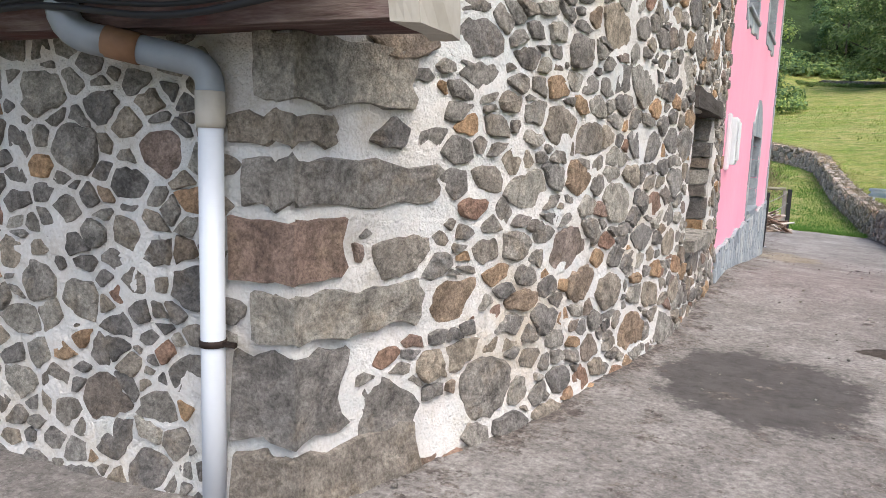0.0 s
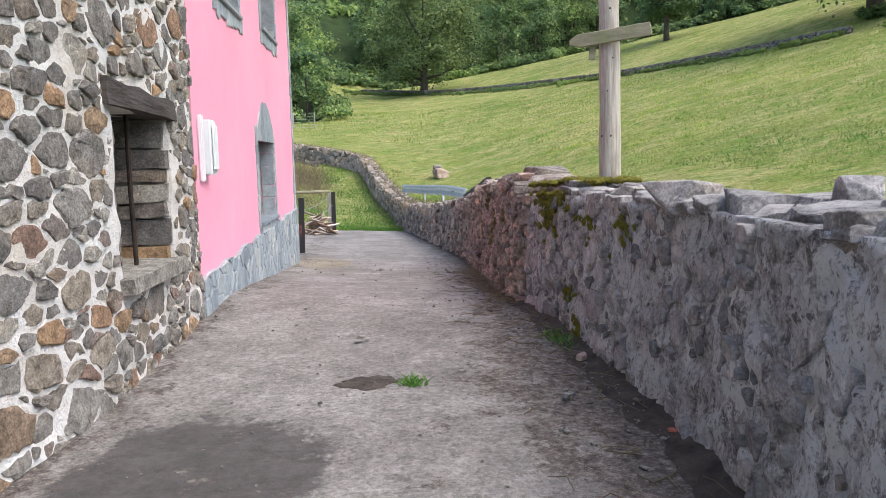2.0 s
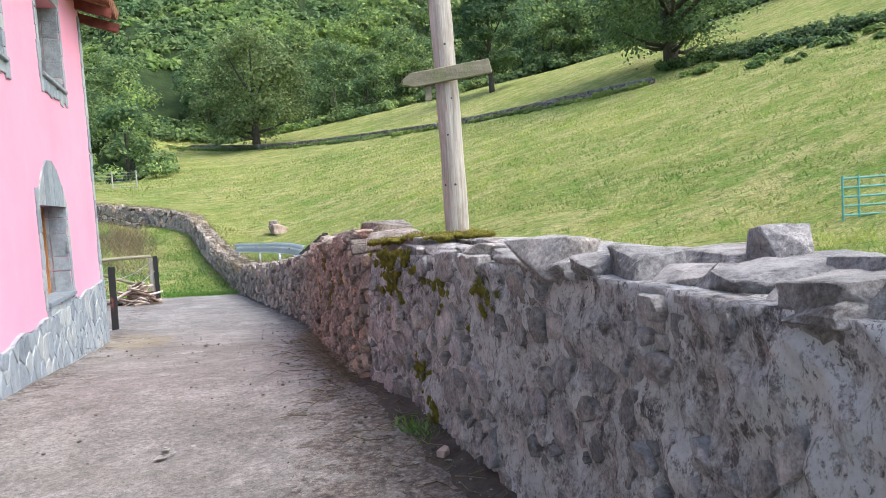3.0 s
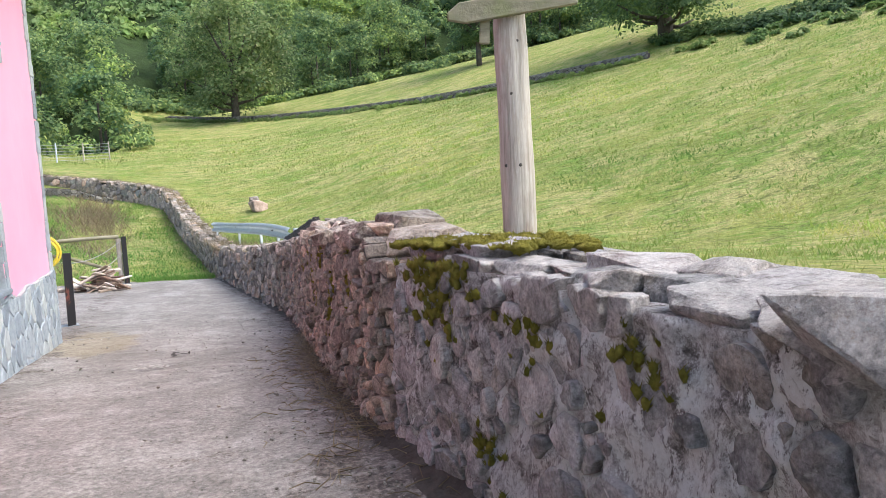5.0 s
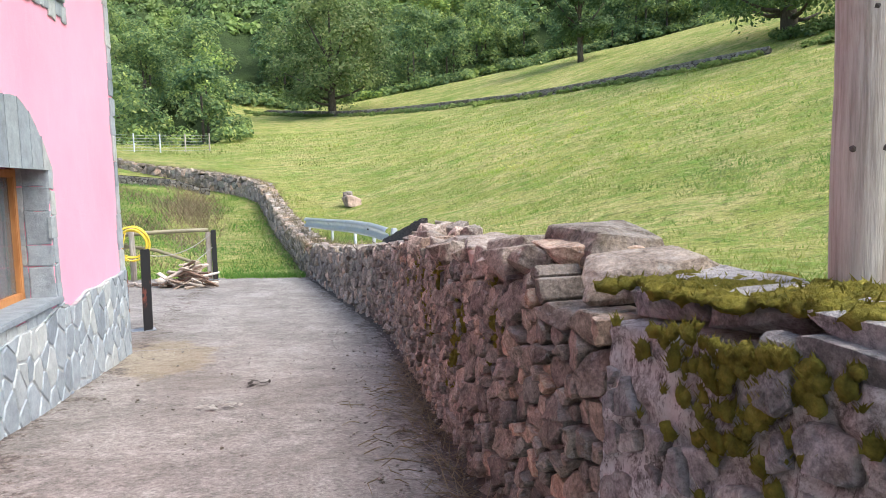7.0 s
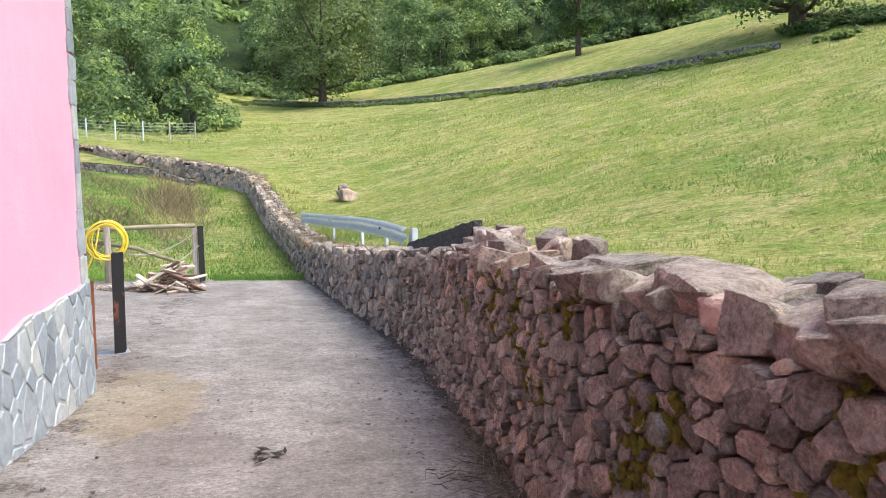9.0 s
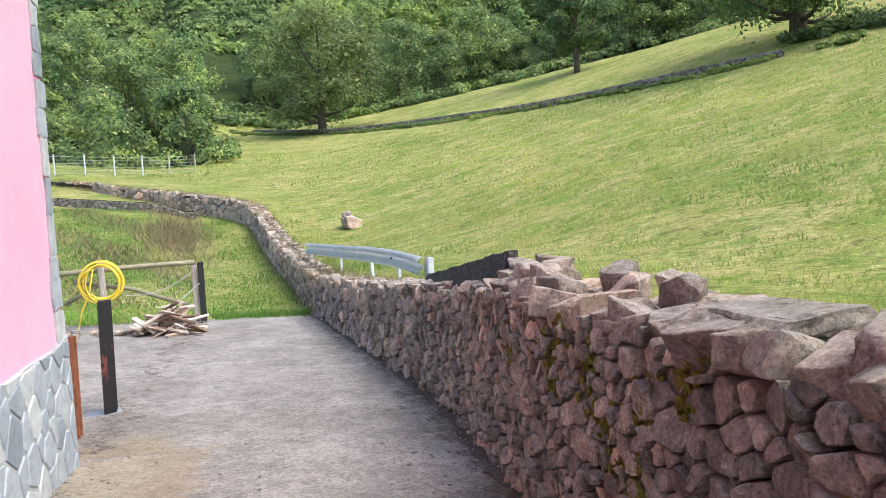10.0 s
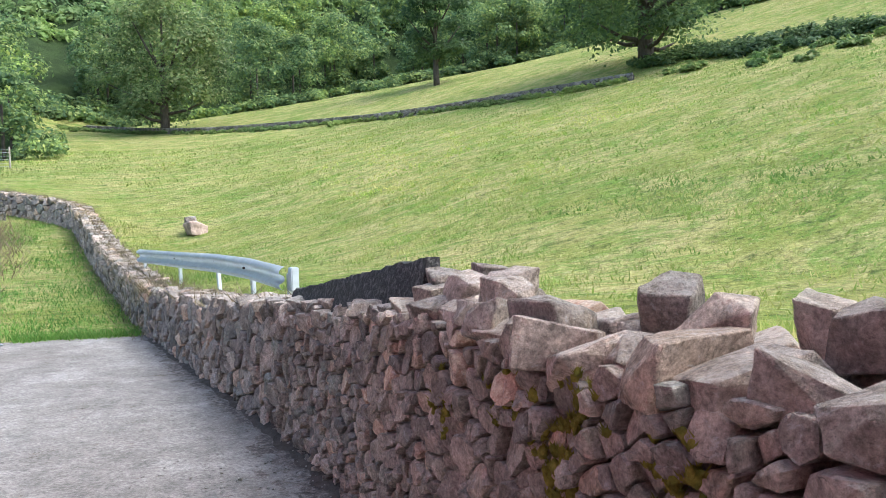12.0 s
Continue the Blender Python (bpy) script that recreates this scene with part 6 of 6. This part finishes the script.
for y, d, size, up, seed in ((8.3, -0.34, (0.5, 0.62, 0.17), 0.10, 61), (4.5, -0.06, (0.30, 0.34, 0.18), 0.0, 62), (2.95, -0.12, (0.28, 0.30, 0.17), -0.06, 63), (3.6, -0.42, (0.18, 0.18, 0.14), 0.04, 64), (10.45, -0.24, (0.5, 0.72, 0.17), 0.07, 65), (11.3, -0.36, (0.2, 0.22, 0.18), 0.11, 66), (11.5, -0.42, (0.2, 0.18, 0.16), 0.13, 78), (11.75, -0.30, (0.22, 0.24, 0.16), 0.12, 67), (12.05, -0.36, (0.22, 0.24, 0.24), 0.14, 79), (12.45, -0.16, (0.26, 0.3, 0.28), 0.06, 68), (12.9, -0.20, (0.22, 0.26, 0.18), 0.12, 69), (13.35, -0.2, (0.22, 0.26, 0.18), 0.13, 70), (13.55, -0.42, (0.2, 0.24, 0.16), 0.16, 75), (13.25, -0.38, (0.24, 0.26, 0.18), 0.14, 76), (13.75, -0.3, (0.2, 0.22, 0.14), 0.04, 77), (13.88, -0.36, (0.3, 0.32, 0.26), 0.1, 80), (13.8, -0.22, (0.24, 0.26, 0.22), 0.06, 81), (9.72, -0.20, (0.5, 0.62, 0.18), 0.07, 71), (9.35, -0.08, (0.16, 0.20, 0.15), 0.05, 72), (9.5, -0.5, (0.17, 0.2, 0.13), 0.08, 73), (8.75, -0.12, (0.3, 0.3, 0.22), 0.06, 74)):
    m = Matrix.Translation(lane_wall_point(y, wall_top(y) + up, d)) @ pose(0, 0, 0, seed % 9 - 4, seed % 7 - 3, seed * 7 % 40 - 20)
    par = wall_mortared if y < 7.5 else wall_dry
    part("capstone", rock_bm(size, seed, m, 3 if size[1] > 0.35 else 2, 0.3), M_boulder if seed == 72 else (M_grey_stone if y < 7.5 else M_dry_stone), par)

# ---------- masonry pieces ----------
# height, thickness, reach along the lane wall, reach along the end wall
QUOINS = [(-0.12, 0.40, 0.62, 0.20), (0.31, 0.36, 0.26, 0.22), (0.70, 0.20, 0.66, 0.14), (0.93, 0.25, 0.26, 0.24), (1.21, 0.19, 0.74, 0.18), (1.44, 0.13, 0.22, 0.24), (1.60, 0.26, 0.60, 0.13), (1.90, 0.24, 0.34, 0.25), (2.17, 0.22, 0.7, 0.2), (2.42, 0.28, 0.36, 0.3), (2.73, 0.24, 0.7, 0.2), (3.0, 0.3, 0.4, 0.3)]


def quoin_reach(h):
    return max([ln for q0, t, ln, back in QUOINS if q0 - 0.03 <= h < q0 + t + 0.03], default=0.1)


def quoin_back(h):
    return max([back for q0, t, ln, back in QUOINS if q0 - 0.05 <= h < q0 + t + 0.05], default=0.1)


def build_quoins():
    """Large corner stones, each wrapping both faces of the house corner."""
    rng = random.Random(91)
    for q0, t, ln, back in QUOINS:
        cols = [(-back, 1), (-back + 0.012, 1), (-back * 0.6, 1), (-back * 0.3, 1), (-0.03, 1), (0, 2), (0.03, 0)] + [(v, 0) for v in np.linspace(0.09, ln - 0.014, max(4, int(ln / 0.075)))] + [(ln, 0)]
        rows = [q0, q0 + 0.012] + [q0 + t * f for f in (0.2, 0.4, 0.6, 0.8)] + [q0 + t - 0.012, q0 + t]
        last = len(cols) - 1
        seed = rng.uniform(0, 50)
        bm = bmesh.new()
        grid = []
        for i, (s, end) in enumerate(cols):
            line = []
            shorten = 0.07 * noise.noise(Vector((i * 0.9, 0, seed)))
            for j, h in enumerate(rows):
                edge = i in (0, last) or j in (0, len(rows) - 1)
                js = 0.06 * noise.noise(Vector((0, j * 0.8, seed + 7))) if i >= last - 2 else 0
                jh = 0.045 * noise.fractal(Vector((i * 0.55, 0 if j < 4 else 9, seed)), 0.7, 2.0, 3) * abs(j - 3.5) / 3.5
                d = -0.03 if edge else 0.024 + 0.014 * noise.fractal(Vector((s * 9, h * 9, seed)), 0.7, 2.0, 3)
                p = end_point(-s, h + jh, d) if end == 1 else house_point(max(s + js, 0.0), h + jh, d)
                if end == 2:
                    p = house_point(0, h + jh, 0.034 if not edge else -0.02)
                    p.y = end_point(0, h + jh, 0.034 if not edge else -0.02).y + shorten * 0.1
                line.append(bm.verts.new(p))
            grid.append(line)
        for a, b in zip(grid, grid[1:]):
            for j in range(len(rows) - 1):
                bm.faces.new((a[j], b[j], b[j + 1], a[j + 1]))
        bmesh.ops.recalc_face_normals(bm, faces=bm.faces)
        part("quoin", bm, M_house_stone, wall_house)


build_quoins()
R = random.Random(100)
masonry(house_point, 0.0, -0.05, [c for c in cells(5.9, 3.9, house_radius, R, 1.55, 4200, fill=0.64) if min(p[0] for p in c) > quoin_reach(sum(p[1] for p in c) / len(c) - 0.05) - 0.07], lambda r: r.uniform(0.002, 0.026), lambda r: r.uniform(0.004, 0.026), 101, wall_house, lambda s, h: h < 2.15, M_house_stone, M_house_stone_joined, in_window, ragged=0.26, tilt=0.10)
R = random.Random(110)
masonry(end_point, 0.0, -0.05, [c for c in cells(3.6, 2.3, lambda x, y, r: r.choice((0.05, 0.065, 0.08, 0.1, 0.13)), R, 1.2, 3200, fill=0.68) if min(p[0] for p in c) > quoin_back(sum(p[1] for p in c) / len(c) - 0.05) - 0.03], lambda r: r.uniform(0.002, 0.024), lambda r: r.uniform(0.004, 0.020), 111, wall_end, lambda s, h: True, M_house_stone, M_house_stone_joined, ragged=0.26, tilt=0.08, flip=True)
R = random.Random(120)
slates = [[(a, min(b, plinth_top(a) + 0.606)) for a, b in q] for q in cells(PINK_LEN, 1.45, lambda x, y, r: r.uniform(0.085, 0.15), R, 0.8, 3400)]
slates = [q for q in slates if max(p[1] for p in q) - min(p[1] for p in q) > 0.035]
masonry(pink_point, 0.0, -0.6, slates, 0.007, 0.040, 121, plinth, lambda s, h: True, M_slate, M_slate, None, name="slate", ragged=0.02, tilt=0.0, back=0.0)
rngq = random.Random(130)
h = 0.62
while h < 4.75:
    q = rngq.uniform(0.16, 0.36)
    slate_piece(pink_point, PINK_LEN - 0.07 + rngq.uniform(-0.03, 0.02), h + q / 2, rngq.uniform(0.12, 0.24), q - 0.006, 0.02, wall_pink, rngq, "quoin")
    h += q
R = random.Random(140)
masonry(lane_wall_point, 1.0, 0.0, cells(6.5, 1.16, lambda x, y, r: r.choice((0.05, 0.065, 0.08, 0.1, 0.13)) if x < 4.2 else r.choice((0.06, 0.09, 0.12, 0.15, 0.17)), R, 1.1, 5000, fill=0.74), lambda r: r.uniform(0.008, 0.032), lambda r: r.uniform(0.0, 0.034), 141, wall_mortared, lambda s, h: True, M_grey_stone, M_grey_stone_joined, lambda s, h, ring: h > wall_top(s) - 0.06 or noise.noise(Vector((s * 1.9, h * 2.4, 3))) > (0.30 if s > 5.3 else 0.08), ragged=0.22, flip=True, tilt=0.2)
R = random.Random(150)
masonry(lane_wall_point, 7.5, -0.05, cells(9.0, 1.48, lambda x, y, r: r.choice((0.045, 0.055, 0.07, 0.085, 0.11)), R, 1.25, 9000, fill=0.76), lambda r: r.uniform(0.003, 0.010), lambda r: r.uniform(0.004, 0.05), 151, wall_dry, lambda s, h: s < 12, M_dry_stone, M_dry_stone_joined, lambda s, h, ring: h > wall_top(s) - 0.02, ragged=0.13, flip=True, tilt=0.32, back=0.17)
R = random.Random(160)
masonry(lane_wall_point, 16.5, -0.05, cells(38, 1.3, lambda x, y, r: r.choice((0.09, 0.11, 0.14)) if x < 14 else r.uniform(0.15, 0.22), R, 1.0, 7000, fill=0.76), 0.008, lambda r: r.uniform(0.02, 0.07), 161, wall_far, lambda s, h: False, M_dry_stone, M_dry_stone_joined, lambda s, h, ring: h > wall_top(s) - 0.02, ragged=0.13, flip=True, tilt=0.32, back=0.17)
R = random.Random(170)
masonry(far_point, 0, -0.1, cells(59.5, 0.68, lambda x, y, r: r.uniform(0.14, 0.22), R, 1.2, 3500, fill=0.76), 0.015, lambda r: r.uniform(0.03, 0.10), 171, wall_field, lambda s, h: False, M_grey_stone, M_pale_stone_joined, flip=False, tilt=0.3, back=0.1)
R = random.Random(180)
masonry(terrace_point, 0, -0.1, cells(12, 0.5, lambda x, y, r: r.uniform(0.10, 0.16), R, 1.2, 900, fill=0.76), 0.012, lambda r: r.uniform(0.03, 0.07), 181, terrace, lambda s, h: False, M_grey_stone, M_pale_stone_joined, flip=True, tilt=0.3, back=0.1)
